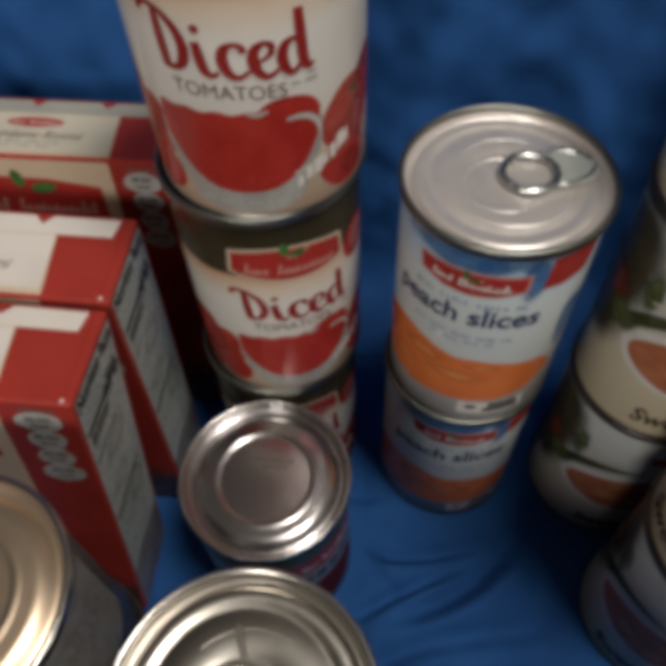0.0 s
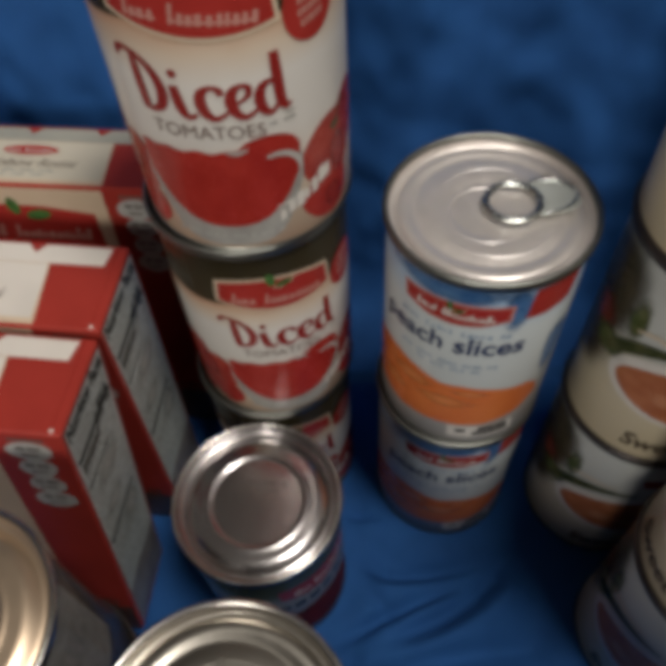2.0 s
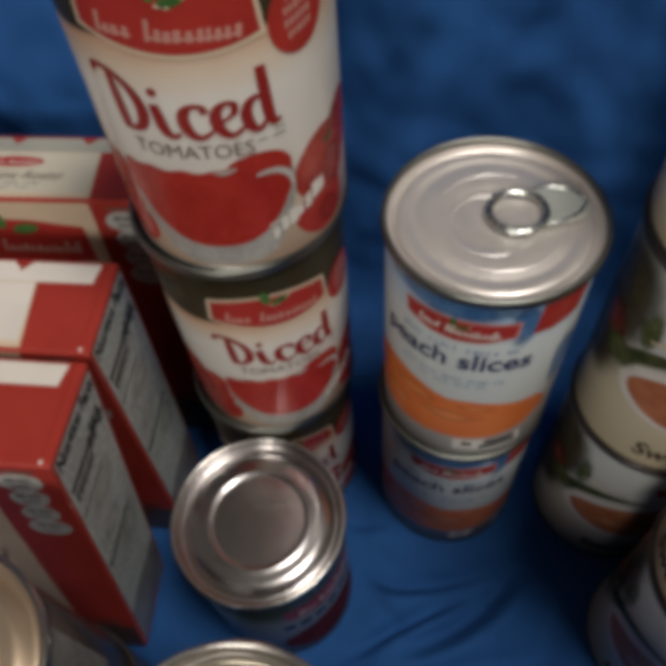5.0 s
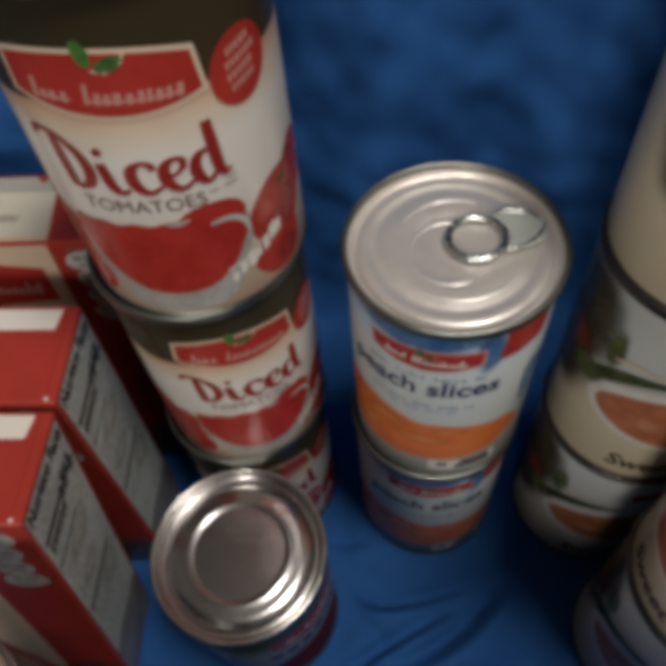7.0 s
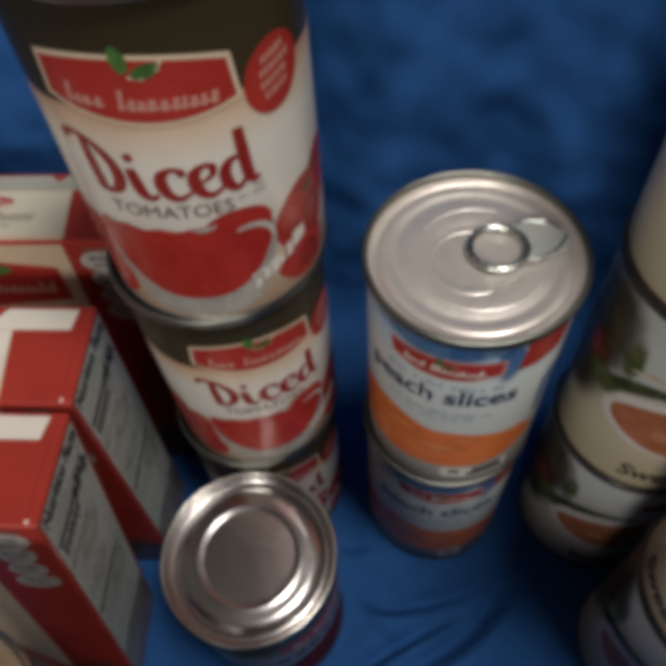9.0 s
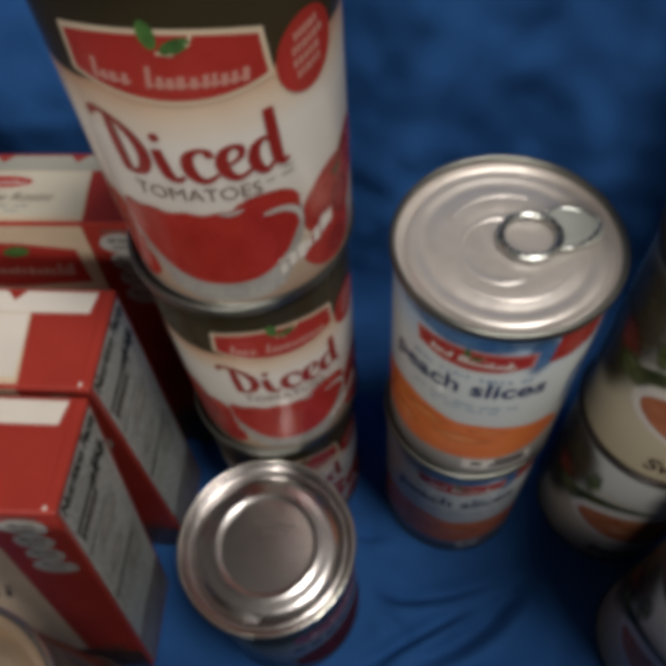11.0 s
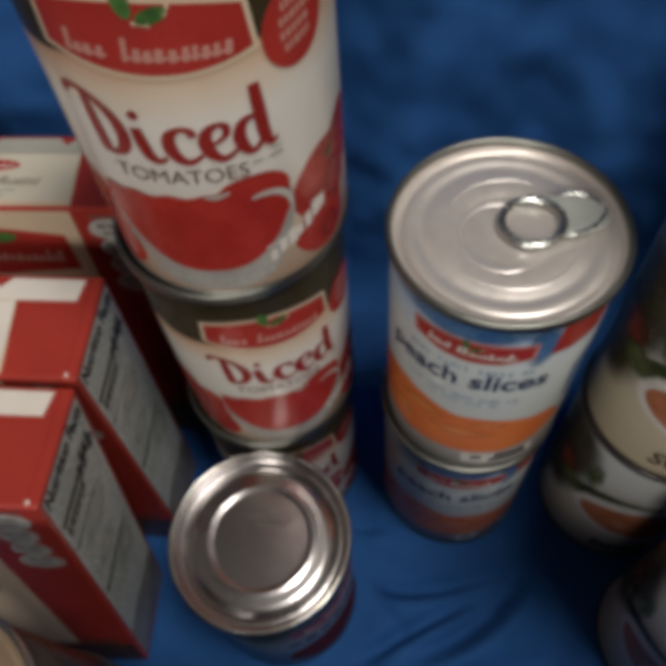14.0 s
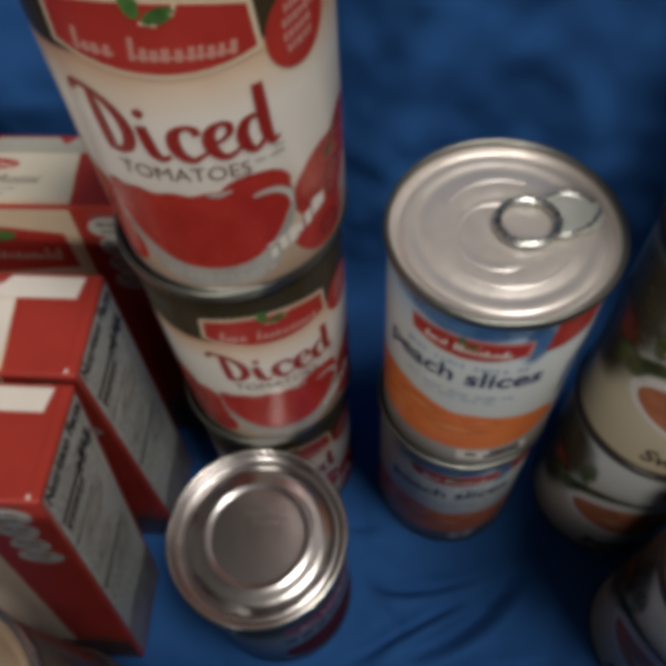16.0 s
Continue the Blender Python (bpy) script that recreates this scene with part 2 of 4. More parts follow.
def lathe(profile, segs=96):
    bm = bmesh.new()
    rings = []
    for r, z in profile:
        if r < 1e-6:
            rings.append([bm.verts.new((0, 0, z))])
        else:
            rings.append([bm.verts.new((r * math.cos(2 * math.pi * i / segs), r * math.sin(2 * math.pi * i / segs), z)) for i in range(segs)])
    for a, b in zip(rings, rings[1:]):
        for i in range(segs):
            j = (i + 1) % segs
            if len(a) == 1 and len(b) == 1:
                continue
            if len(a) == 1:
                bm.faces.new((a[0], b[i], b[j]))
            elif len(b) == 1:
                bm.faces.new((a[i], a[j], b[0]))
            else:
                bm.faces.new((a[i], a[j], b[j], b[i]))
    bmesh.ops.recalc_face_normals(bm, faces=bm.faces)
    return bm


def rounded(points, radius_z, centre_r, centre_z, a0, a1, radius_r=None, n=7):
    rr = radius_r or radius_z
    for i in range(n):
        a = radians(a0 + (a1 - a0) * i / (n - 1))
        points.append((centre_r + rr * math.cos(a), centre_z + radius_z * math.sin(a)))
    return points


def sheet(poly):
    """Flat polygon (mm) as a bmesh in the xy plane."""
    bm = bmesh.new()
    bm.faces.new([bm.verts.new((x, y, 0)) for x, y in poly])
    return bm


def sheets(polys):
    bm = bmesh.new()
    for poly in polys:
        bm.faces.new([bm.verts.new((x, y, 0)) for x, y in poly])
    return bm


def bar(x0, y0, x1, y1, skew=0.0):
    return [(x0, y0), (x1, y0 + skew), (x1, y1 + skew), (x0, y1)]


def oval(cx, cy, rx, ry, n=28, turn=0.0, wobble=0.0, seed=0):
    rnd = random.Random(seed)
    ph = [rnd.uniform(0, 6.28) for _ in range(3)]
    c, s = math.cos(radians(turn)), math.sin(radians(turn))
    pts = []
    for i in range(n):
        a = 2 * math.pi * i / n
        k = 1 + wobble * (math.sin(2 * a + ph[0]) + math.sin(3 * a + ph[1]) + 0.6 * math.sin(5 * a + ph[2]))
        x, y = rx * k * math.cos(a), ry * k * math.sin(a)
        pts.append((cx + c * x - s * y, cy + s * x + c * y))
    return pts


def stroke(path, w0, w1=None):
    """A brush stroke along a path (mm), as one polygon."""
    w1 = w0 if w1 is None else w1
    left, right = [], []
    n = len(path)
    for i, (x, y) in enumerate(path):
        ax, ay = path[max(0, i - 1)]
        bx, by = path[min(n - 1, i + 1)]
        d = math.hypot(bx - ax, by - ay) or 1
        w = (w0 + (w1 - w0) * i / (n - 1)) / 2
        left.append((x - (by - ay) / d * w, y + (bx - ax) / d * w))
        right.append((x + (by - ay) / d * w, y - (bx - ax) / d * w))
    return left + right[::-1]


def brush(points):
    """A smooth swelling stroke through (x, y, width) points (mm), as a strip."""
    pts = [points[0]] + list(points) + [points[-1]]
    run = []
    for i in range(1, len(pts) - 2):
        a, b, c, d = pts[i - 1:i + 3]
        for k in range(6):
            t = k / 6
            run.append([0.5 * (2 * b[j] + (c[j] - a[j]) * t + (2 * a[j] - 5 * b[j] + 4 * c[j] - d[j]) * t * t + (3 * b[j] - a[j] - 3 * c[j] + d[j]) * t ** 3) for j in range(3)])
    run.append(list(points[-1]))
    bm = bmesh.new()
    last = None
    for i, (x, y, w) in enumerate(run):
        ax, ay, _ = run[max(0, i - 1)]
        bx, by, _ = run[min(len(run) - 1, i + 1)]
        d = math.hypot(bx - ax, by - ay) or 1
        px, py = -(by - ay) / d * (w + 0.25) / 2, (bx - ax) / d * (w + 0.25) / 2
        pair = (bm.verts.new((x + px, y + py, 0)), bm.verts.new((x - px, y - py, 0)))
        if last:
            bm.faces.new((last[0], last[1], pair[1], pair[0]))
        last = pair
    return bm


# strokes of the brush-lettered word Diced, letter by letter
DICED = (
    ("d_capital", ((-24.4, 14.6, 1.2), (-24.0, 16.8, 2.0), (-21.8, 17.6, 1.5), (-17.6, 16.6, 1.6), (-13.6, 12.8, 2.5), (-11.9, 7.6, 3.2), (-12.8, 3.0, 2.9), (-15.4, 0.7, 1.7), (-19.2, 0.8, 1.5))),
    ("d_capital", ((-19.2, 16.8, 1.6), (-18.8, 10.0, 2.9), (-18.0, 0.8, 2.9))),
    ("i", ((-8.0, 10.0, 2.4), (-7.5, 5.6, 3.0), (-6.6, 1.8, 2.8), (-4.6, 0.3, 1.6), (-2.6, 1.6, 0.8))),
    ("i", ((-8.2, 14.6, 1.2), (-7.4, 13.6, 2.5), (-6.6, 12.8, 1.2))),
    ("c", ((4.6, 7.6, 1.8), (4.2, 9.3, 1.8), (2.0, 10.1, 1.2), (-0.6, 8.4, 2.5), (-1.2, 5.0, 3.1), (0.0, 1.6, 2.6), (2.6, 0.2, 1.6), (6.0, 2.2, 0.8))),
    ("e", ((7.4, 4.7, 0.8), (9.8, 5.4, 0.9), (12.2, 7.2, 1.4))),
    ("e", ((12.0, 6.8, 1.4), (12.2, 9.3, 1.7), (10.2, 10.2, 1.2), (7.8, 8.6, 2.4), (7.0, 5.2, 3.1), (8.2, 1.6, 2.6), (10.8, 0.2, 1.6), (14.2, 2.2, 0.8))),
    ("d", ((20.0, 9.2, 1.0), (18.0, 10.2, 1.2), (15.8, 8.6, 2.4), (14.9, 5.2, 3.0), (15.8, 1.7, 2.6), (17.8, 0.3, 1.5), (20.4, 2.6, 1.2))),
    ("d", ((20.2, 18.4, 2.5), (20.6, 11.0, 2.9), (21.0, 4.0, 2.9), (22.2, 1.0, 1.9), (24.2, 1.8, 0.7))),
)


def writing(text, width, height, bold=0.0, shear=0.0):
    """Words in the built-in font as a flat bmesh (mm), centred in x, standing on y = 0."""
    cu = bpy.data.curves.new("words", "FONT")
    cu.body, cu.size, cu.shear, cu.offset, cu.resolution_u = text, 10, shear, bold, 6
    ob = bpy.data.objects.new("words", cu)
    scene.collection.objects.link(ob)
    me = bpy.data.meshes.new_from_object(ob.evaluated_get(bpy.context.evaluated_depsgraph_get()))
    bpy.data.objects.remove(ob)
    bpy.data.curves.remove(cu)
    bm = bmesh.new()
    bm.from_mesh(me)
    bpy.data.meshes.remove(me)
    xs = [v.co.x for v in bm.verts]
    ys = [v.co.y for v in bm.verts]
    top = max(ys)
    for v in bm.verts:
        v.co = ((v.co.x - (min(xs) + max(xs)) / 2) * width / (max(xs) - min(xs)), v.co.y * height / top, 0)
    return bm


def shifted(bm, dx, dy, slope=0.0):
    for v in bm.verts:
        v.co.y += dy + slope * v.co.x
        v.co.x += dx
    return bm


def wrap(bm, radius, layer):
    """Bends a flat sheet (mm; x round the can, y up it) on to a can of that radius, some tenths of a millimetre proud of the paper."""
    xs = [v.co.x for v in bm.verts]
    ys = [v.co.y for v in bm.verts]
    uv = bm.loops.layers.uv.verify()
    for f in bm.faces:
        for loop in f.loops:
            loop[uv].uv = (2 * (loop.vert.co.x - min(xs)) / (max(xs) - min(xs)) - 1, 2 * (loop.vert.co.y - min(ys)) / (max(ys) - min(ys)) - 1)
    x = math.floor(min(xs) / 2) * 2 + 2
    while x < max(xs):
        bmesh.ops.bisect_plane(bm, geom=bm.verts[:] + bm.edges[:] + bm.faces[:], plane_co=(x, 0, 0), plane_no=(1, 0, 0), dist=1e-5)
        x += 2
    r = radius + 0.00010 * layer
    for v in bm.verts:
        a = v.co.x / 1000 / radius
        v.co = (r * math.cos(a), r * math.sin(a), v.co.y / 1000)
    bmesh.ops.recalc_face_normals(bm, faces=bm.faces)
    for f in bm.faces:
        c = f.calc_center_median()
        if f.normal.x * c.x + f.normal.y * c.y < 0:
            f.normal_flip()
    return bm


def block(x0, y0, z0, x1, y1, z1, bevel=0.0, segs=2):
    bm = bmesh.new()
    bmesh.ops.create_cube(bm, size=1)
    for v in bm.verts:
        v.co = (x0 + (v.co.x + 0.5) * (x1 - x0), y0 + (v.co.y + 0.5) * (y1 - y0), z0 + (v.co.z + 0.5) * (z1 - z0))
    if bevel:
        bmesh.ops.bevel(bm, geom=bm.edges[:], offset=bevel, segments=segs, affect="EDGES", profile=0.5)
    return bm


# ---- the room ----
def room():
    for name, b, mat in (("floor", (-2.2, -2.2, -0.80, 2.2, 2.2, -0.75), FLOORING), ("ceiling", (-2.2, -2.2, 2.0, 2.2, 2.2, 2.05), CEILING), ("wall_north", (-2.2, 2.2, -0.75, 2.2, 2.3, 2.0), PLASTER), ("wall_south", (-2.2, -2.3, -0.75, 2.2, -2.2, 2.0), DIM), ("wall_west", (-2.3, -2.2, -0.75, -2.2, 2.2, 2.0), DIM), ("wall_east", (2.2, -2.2, -0.75, 2.3, 2.2, 2.0), DIM)):
        tagged(part(name, block(*b), mat, None), name.replace("_", " ") + " of the plain room", name.split("_")[0], kind="structure")
    # unseen cloth panels, added to keep low lamp light off the display
    for name, b in (("liner_east", (0.206, -0.13, -0.004, 0.212, 0.34, 0.34)), ("liner_west", (-0.318, -0.13, -0.004, -0.312, 0.40, 0.30)), ("liner_south", (-0.312, -0.13, -0.004, 0.206, -0.124, 0.250))):
        tagged(part(name, block(*b, 0.002), CLOTH, None), "unseen blue cloth panel added to shape the light", "side panel", kind="structure")
    t = empty("table", pose(0, 0, -0.75), "plain wooden table under a blue cloth", "table")
    part("tabletop", block(-0.6, -0.5, 0.70, 0.6, 0.42, 0.735, 0.004), WOOD, t)
    part("backboard", block(-0.6, 0.40, 0.736, 0.6, 0.42, 1.10, 0.003), WOOD, t)
    for x in (-0.55, 0.49):
        for y in (-0.45, 0.35):
            part("leg", block(x, y, 0, x + 0.06, y + 0.06, 0.70, 0.004), WOOD, t)


BEND_Y, BEND_R, LEAN_BACK = 0.262, 0.055, 0.20


BASES = ((-0.0282, 0.2063), (0.0576, 0.1892), (0.1430, 0.1782), (0.1575, 0.0985), (-0.0369, 0.1318), (-0.0285, 0.0280), (-0.1158, 0.0553))


FOLDS = ((((-0.012, 0.083), (0.028, 0.1005), (0.070, 0.117)), 0.0058, 0.0055), (((0.015, 0.082), (0.060, 0.096), (0.098, 0.126)), 0.0065, 0.0085), (((-0.001, 0.148), (0.018, 0.1225), (0.078, 0.130)), 0.0046, 0.0055), (((-0.004, 0.160), (0.012, 0.158), (0.030, 0.159)), 0.0036, 0.0040), (((0.000, 0.118), (0.008, 0.113), (0.018, 0.104)), 0.0030, 0.0050), (((0.010, 0.060), (0.050, 0.072), (0.105, 0.080)), 0.0040, 0.0080))


def crease(points, steps=12):
    """A bowed run of points through three given ones."""
    (ax, ay), (bx, by), (cx, cy) = points
    mx, my = 2 * bx - (ax + cx) / 2, 2 * by - (ay + cy) / 2
    return [((1 - t) ** 2 * ax + 2 * t * (1 - t) * mx + t * t * cx, (1 - t) ** 2 * ay + 2 * t * (1 - t) * my + t * t * cy) for t in [k / steps for k in range(steps + 1)]]


CREASES = [(crease(pts), fh, fw) for pts, fh, fw in FOLDS]


def drape():
    """One blue cloth that lies on the table and rises behind the food."""
    bm = bmesh.new()
    uv = bm.loops.layers.uv.new("uv")
    nx, ns = 360, 380
    x0, x1, y0, length = -0.45, 0.45, -0.30, 0.96
    flat = BEND_Y - y0
    arc = BEND_R * (math.pi / 2 - LEAN_BACK)
    grid = []
    for j in range(ns + 1):
        s = length * j / ns
        row = []
        for i in range(nx + 1):
            x = x0 + (x1 - x0) * i / nx
            p = Vector((x * 5.5, s * 5.5, 0.3))
            soft = noise.noise(p) * 0.5 + 0.5
            warp = Vector((x * 10 + 1.8 * noise.noise(Vector((x * 9, s * 9, 4.0))), s * 20 + 1.8 * noise.noise(Vector((x * 9, s * 9, 9.0))), 1.7))
            crease = 1 - abs(noise.noise(warp)) * 2.2
            fine = noise.noise(Vector((x * 40, s * 40, 2.2)))
            if s < flat:
                y = y0 + s
                near = min(math.hypot(x - bx, y - by) for bx, by in BASES)
                if x < -0.07 and 0.08 < y:
                    near = 0.0
                ridge = 0.0
                for run, fh, fw in CREASES:
                    far, best = 1.0, None
                    if run[0][0] - 0.06 < x < run[-1][0] + 0.06:
                        for k in range(len(run) - 1):
                            (ax, ay), (bx, by) = run[k], run[k + 1]
                            lx, ly = bx - ax, by - ay
                            u = max(0.0, min(1.0, ((x - ax) * lx + (y - ay) * ly) / (lx * lx + ly * ly)))
                            dd = math.hypot(x - ax - u * lx, y - ay - u * ly)
                            if dd < far:
                                far, best = dd, ((k + u) / (len(run) - 1), (x - ax) * ly - (y - ay) * lx)
                    if far < 0.06:
                        along, side = best
                        wide = fw * (3.0 if side > 0 else 0.85)
                        swell = fh * math.sin(math.pi * (0.04 + 0.92 * along)) ** 0.7
                        ridge += 1.25 * swell * math.exp(-(far / wide) ** 2)
                        if side < 0:
                            ridge -= 0.55 * swell * math.exp(-((far - 1.5 * fw) / (0.6 * fw)) ** 2)
                free = min(1.0, max(0.0, (near - 0.037) / 0.022))
                h = -0.0006 + free * free * (-0.0115 + 0.0070 * soft + 0.0015 * max(0, crease) ** 6 + 0.0012 * fine + 0.0030 * noise.noise(Vector((x * 30 - s * 52, x * 22 + s * 16, 7.7))) + 2.0 * ridge)
                base, normal = Vector((x, y0 + s, 0)), Vector((0, 0, 1))
            else:
                fold = 0.5 + 0.5 * math.sin(x * 34 + 2.0 * noise.noise(Vector((x * 4, s * 2.0, 6))) + 1.0)
                rise = min(1.0, (s - flat) / 0.12)
                lump = noise.noise(Vector((x * 15 + s * 7, s * 6, 5.1))) + 0.6 * noise.noise(Vector((x * 30, s * 17, 8.4))) + 0.4 * noise.noise(Vector((x * 58 + s * 9, s * 46, 3.3)))
                h = -0.0040 + 0.0050 * soft + rise * (0.0060 * (fold - 0.5) + 0.0085 * lump) + 0.0005 * fine
                a = min((s - flat) / BEND_R, math.pi / 2 - LEAN_BACK)
                base = Vector((x, BEND_Y + BEND_R * math.sin(a), BEND_R * (1 - math.cos(a))))
                normal = Vector((0, -math.sin(a), math.cos(a)))
                over = s - flat - arc
                if over > 0:
                    base += Vector((0, math.sin(LEAN_BACK) * over, math.cos(LEAN_BACK) * over))
            row.append(bm.verts.new(base + normal * h))
        grid.append(row)
    for j in range(ns):
        for i in range(nx):
            f = bm.faces.new((grid[j][i], grid[j][i + 1], grid[j + 1][i + 1], grid[j + 1][i]))
            f.smooth = True
            for loop, (a, b) in zip(f.loops, ((i, j), (i + 1, j), (i + 1, j + 1), (i, j + 1))):
                loop[uv].uv = ((x1 - x0) * a / nx, length * b / ns)
    tagged(part("cloth", bm, CLOTH, None), "creased royal blue cotton cloth spread under and behind the food", "cloth")


room()
drape()


# ---- food cans ----
def end_profile(r, top, kind):
    """From the outer seam inwards: the can's upper end."""
    p = [(r - 0.0014, top - 0.0042), (r - 0.0002, top - 0.0038)]
    rounded(p, 0.0011, r - 0.0009, top - 0.0011, -10, 170, 0.0009)
    p += [(r - 0.0021, top - 0.0030), (r - 0.0024, top - 0.0046)]
    if kind == "rings":
        q = r / 0.0381
        ring = [(0.0352, -0.0046), (0.0347, -0.0052), (0.0341, -0.0056), (0.0335, -0.0056), (0.0327, -0.0052), (0.0317, -0.0046), (0.0307, -0.0040), (0.0297, -0.0035), (0.0288, -0.0031), (0.0280, -0.0029), (0.0270, -0.00275), (0.0242, -0.00275), (0.0234, -0.0026), (0.0227, -0.00235), (0.0221, -0.0023), (0.0215, -0.00245), (0.0209, -0.0029), (0.0203, -0.0031), (0.0195, -0.0031), (0.0100, -0.0031), (0, -0.0031)]
        for f, dz in ring:
            p.append((f * q, top + dz))
    else:
        q = r / 0.0381
        for f, dz in ((0.0344, -0.0052), (0.0336, -0.0046), (0.0328, -0.0032), (0.0318, -0.0028), (0.0300, -0.0028), (0.0288, -0.0030), (0.0276, -0.0036), (0.0262, -0.0036), (0.0252, -0.0032), (0.0150, -0.0031), (0.0142, -0.0034), (0.0132, -0.0034), (0, -0.0034)):
            p.append((f * q, top + dz))
    return p


def pull_tab(parent, top, turn, mat, r):
    """Ring pull: an open ring at the middle of the lid that widens into a flat tongue by the rim."""
    q = r / 0.0381
    z = top - 0.0010
    outline = [(0.0150, 0.0088), (0.0185, 0.0098), (0.0235, 0.0086), (0.0285, 0.0066), (0.0312, 0.0040), (0.0318, 0.0), (0.0312, -0.0040), (0.0285, -0.0062), (0.0235, -0.0078), (0.0185, -0.0084), (0.0150, -0.0080), (0.0172, -0.0040), (0.0180, 0.0), (0.0172, 0.0044)]
    bm = bmesh.new()
    face = bm.faces.new([bm.verts.new((x * q, y * q, z + 0.0004)) for x, y in outline])
    up = bmesh.ops.extrude_face_region(bm, geom=[face])
    for v in [g for g in up["geom"] if isinstance(g, bmesh.types.BMVert)]:
        v.co.z -= 0.0012
    bmesh.ops.recalc_face_normals(bm, faces=bm.faces)
    bmesh.ops.bevel(bm, geom=[e for e in bm.edges if abs(e.verts[0].co.z - e.verts[1].co.z) < 1e-6], offset=0.0004, segments=2, affect="EDGES", profile=0.5)
    tab = part("pull_tab", bm, TONGUE_PALE if mat is TAB_PALE else mat, parent, "pale metal pull tab with an open ring")

    def hoop(cx, cy, rx, ry, thick, high, zc, a0=0, a1=360):
        hb = bmesh.new()
        n, k = 44, 8
        closed = a1 - a0 == 360
        rings = []
        for i in range(n if closed else n + 1):
            a = radians(a0 + (a1 - a0) * i / n)
            e = 1.0 if closed else max(0.03, min(1.0, 6 * i / n, 6 - 6 * i / n))
            rings.append([hb.verts.new((cx + (rx + e * thick * math.cos(2 * math.pi * j / k)) * math.cos(a), cy + (ry + e * thick * math.cos(2 * math.pi * j / k)) * math.sin(a), zc + e * high * math.sin(2 * math.pi * j / k))) for j in range(k)])
        for i in range(n):
            for j in range(k):
                hb.faces.new((rings[i][j], rings[(i + 1) % len(rings)][j], rings[(i + 1) % len(rings)][(j + 1) % k], rings[i][(j + 1) % k]))
        bmesh.ops.recalc_face_normals(hb, faces=hb.faces)
        return hb

    part("ring", hoop(0.0078 * q, 0, 0.0096 * q, 0.0092 * q, 0.0014, 0.0010, z), mat, tab, smooth=True)
    part("tongue_rim", hoop(0.0200 * q, 0.0004 * q, 0.0105 * q, 0.0084 * q, 0.0008, 0.0006, z + 0.0003, 0, 135), mat, tab, smooth=True)
    part("tongue_rim", hoop(0.0170 * q, 0.0040 * q, 0.0150 * q, 0.0118 * q, 0.0007, 0.0006, z + 0.0003, -100, -12), mat, tab, smooth=True)
    low = top - 0.0034
    for cx, cy, rad, a0, a1 in ((-0.002, -0.002, 0.0135, 30, 330), (0.001, 0.001, 0.0205, 40, 150), (0.001, -0.001, 0.0215, 195, 345)):
        part("embossed_bead", hoop(cx * q, cy * q, rad * q, rad * q, 0.0010, 0.0004 if mat is TAB_PALE else 0.0003, low, a0, a1), LID_PALE if mat is TAB_PALE else mat, tab, smooth=True)
    tab.rotation_euler = (0, 0, radians(turn))
    return tab


def can(x, y, z, facing, label, paper, height=0.1115, r=0.0381, end="rings", lid=STEEL, tab=None, tab_turn=0.0, group="food cans", seam=SEAM_STEEL, stamp=False):
    """A closed tin on its base at (x, y, z); facing: the direction of its label's middle, degrees."""
    thing = empty("food_can", pose(x, y, z, 0, 0, facing), label, "can", group)
    body_r = r - 0.0016
    top = height + 0.0006
    p = [(0, 0.0030), (r - 0.006, 0.0030), (r - 0.0035, 0.0026), (r - 0.0026, 0.0008)]
    rounded(p, 0.0007, r - 0.0020, 0.0007, 200, 380, 0.0010)
    p += [(r - 0.0011, 0.0014), (body_r - 0.0002, 0.0017), (body_r - 0.0002, top - 0.0050), (r - 0.0014, top - 0.0043)]
    part("tin_body", lathe(p), seam, thing, smooth=True)
    part("lid", lathe(end_profile(r, top, end)), lid, thing, smooth=True)
    rim = [(r - 0.0020, top - 0.0028)]
    rounded(rim, 0.00125, r - 0.0009, top - 0.0011, 175, -15, 0.00105, 9)
    rim.append((r - 0.0001, top - 0.0036))
    part("rim", lathe(rim), seam, thing, smooth=True)
    part("paper_label", lathe([(body_r, 0.0017), (body_r + 0.0001, 0.0020), (body_r + 0.0001, top - 0.0056), (body_r, top - 0.0052)]), paper, thing, smooth=True)
    thing["radius"] = body_r + 0.0001
    if stamp:
        rnd = random.Random(5)
        bm = sheets([bar(-6.5 + 2.0 * i, 8.0 - 3.4 * j, -6.5 + 2.0 * i + rnd.uniform(0.8, 1.5), 10.0 - 3.4 * j) for j in range(2) for i in range(2 * j, 9 - j)])
        for v in bm.verts:
            v.co = (v.co.x / 1000, v.co.y / 1000, top - 0.00302)
        part("small_print", bm, STAMP, thing, "faint stamped code").rotation_euler = (0, 0, radians(-8 - facing))
    if tab:
        pull_tab(thing, top, tab_turn - facing, tab, r)
    return thing


FINE = ("fine_print", "mark", "script", "badge_print", "small_print", "thin_print", "word_print", "tag_print", "strip_print")


def decal(name, bm, mat, thing, layer, label=""):
    """One printed shape on a can's paper; rows of fine print are one part of kind stuff."""
    ob = part(name, wrap(bm, thing["radius"], layer), mat, thing, label)
    if name in FINE:
        ob["kind"] = "stuff"
    return ob


def decals(name, polys, mat, thing, layer):
    for i, poly in enumerate(polys):
        decal(name, sheet(poly), mat, thing, layer + 0.35 * i)


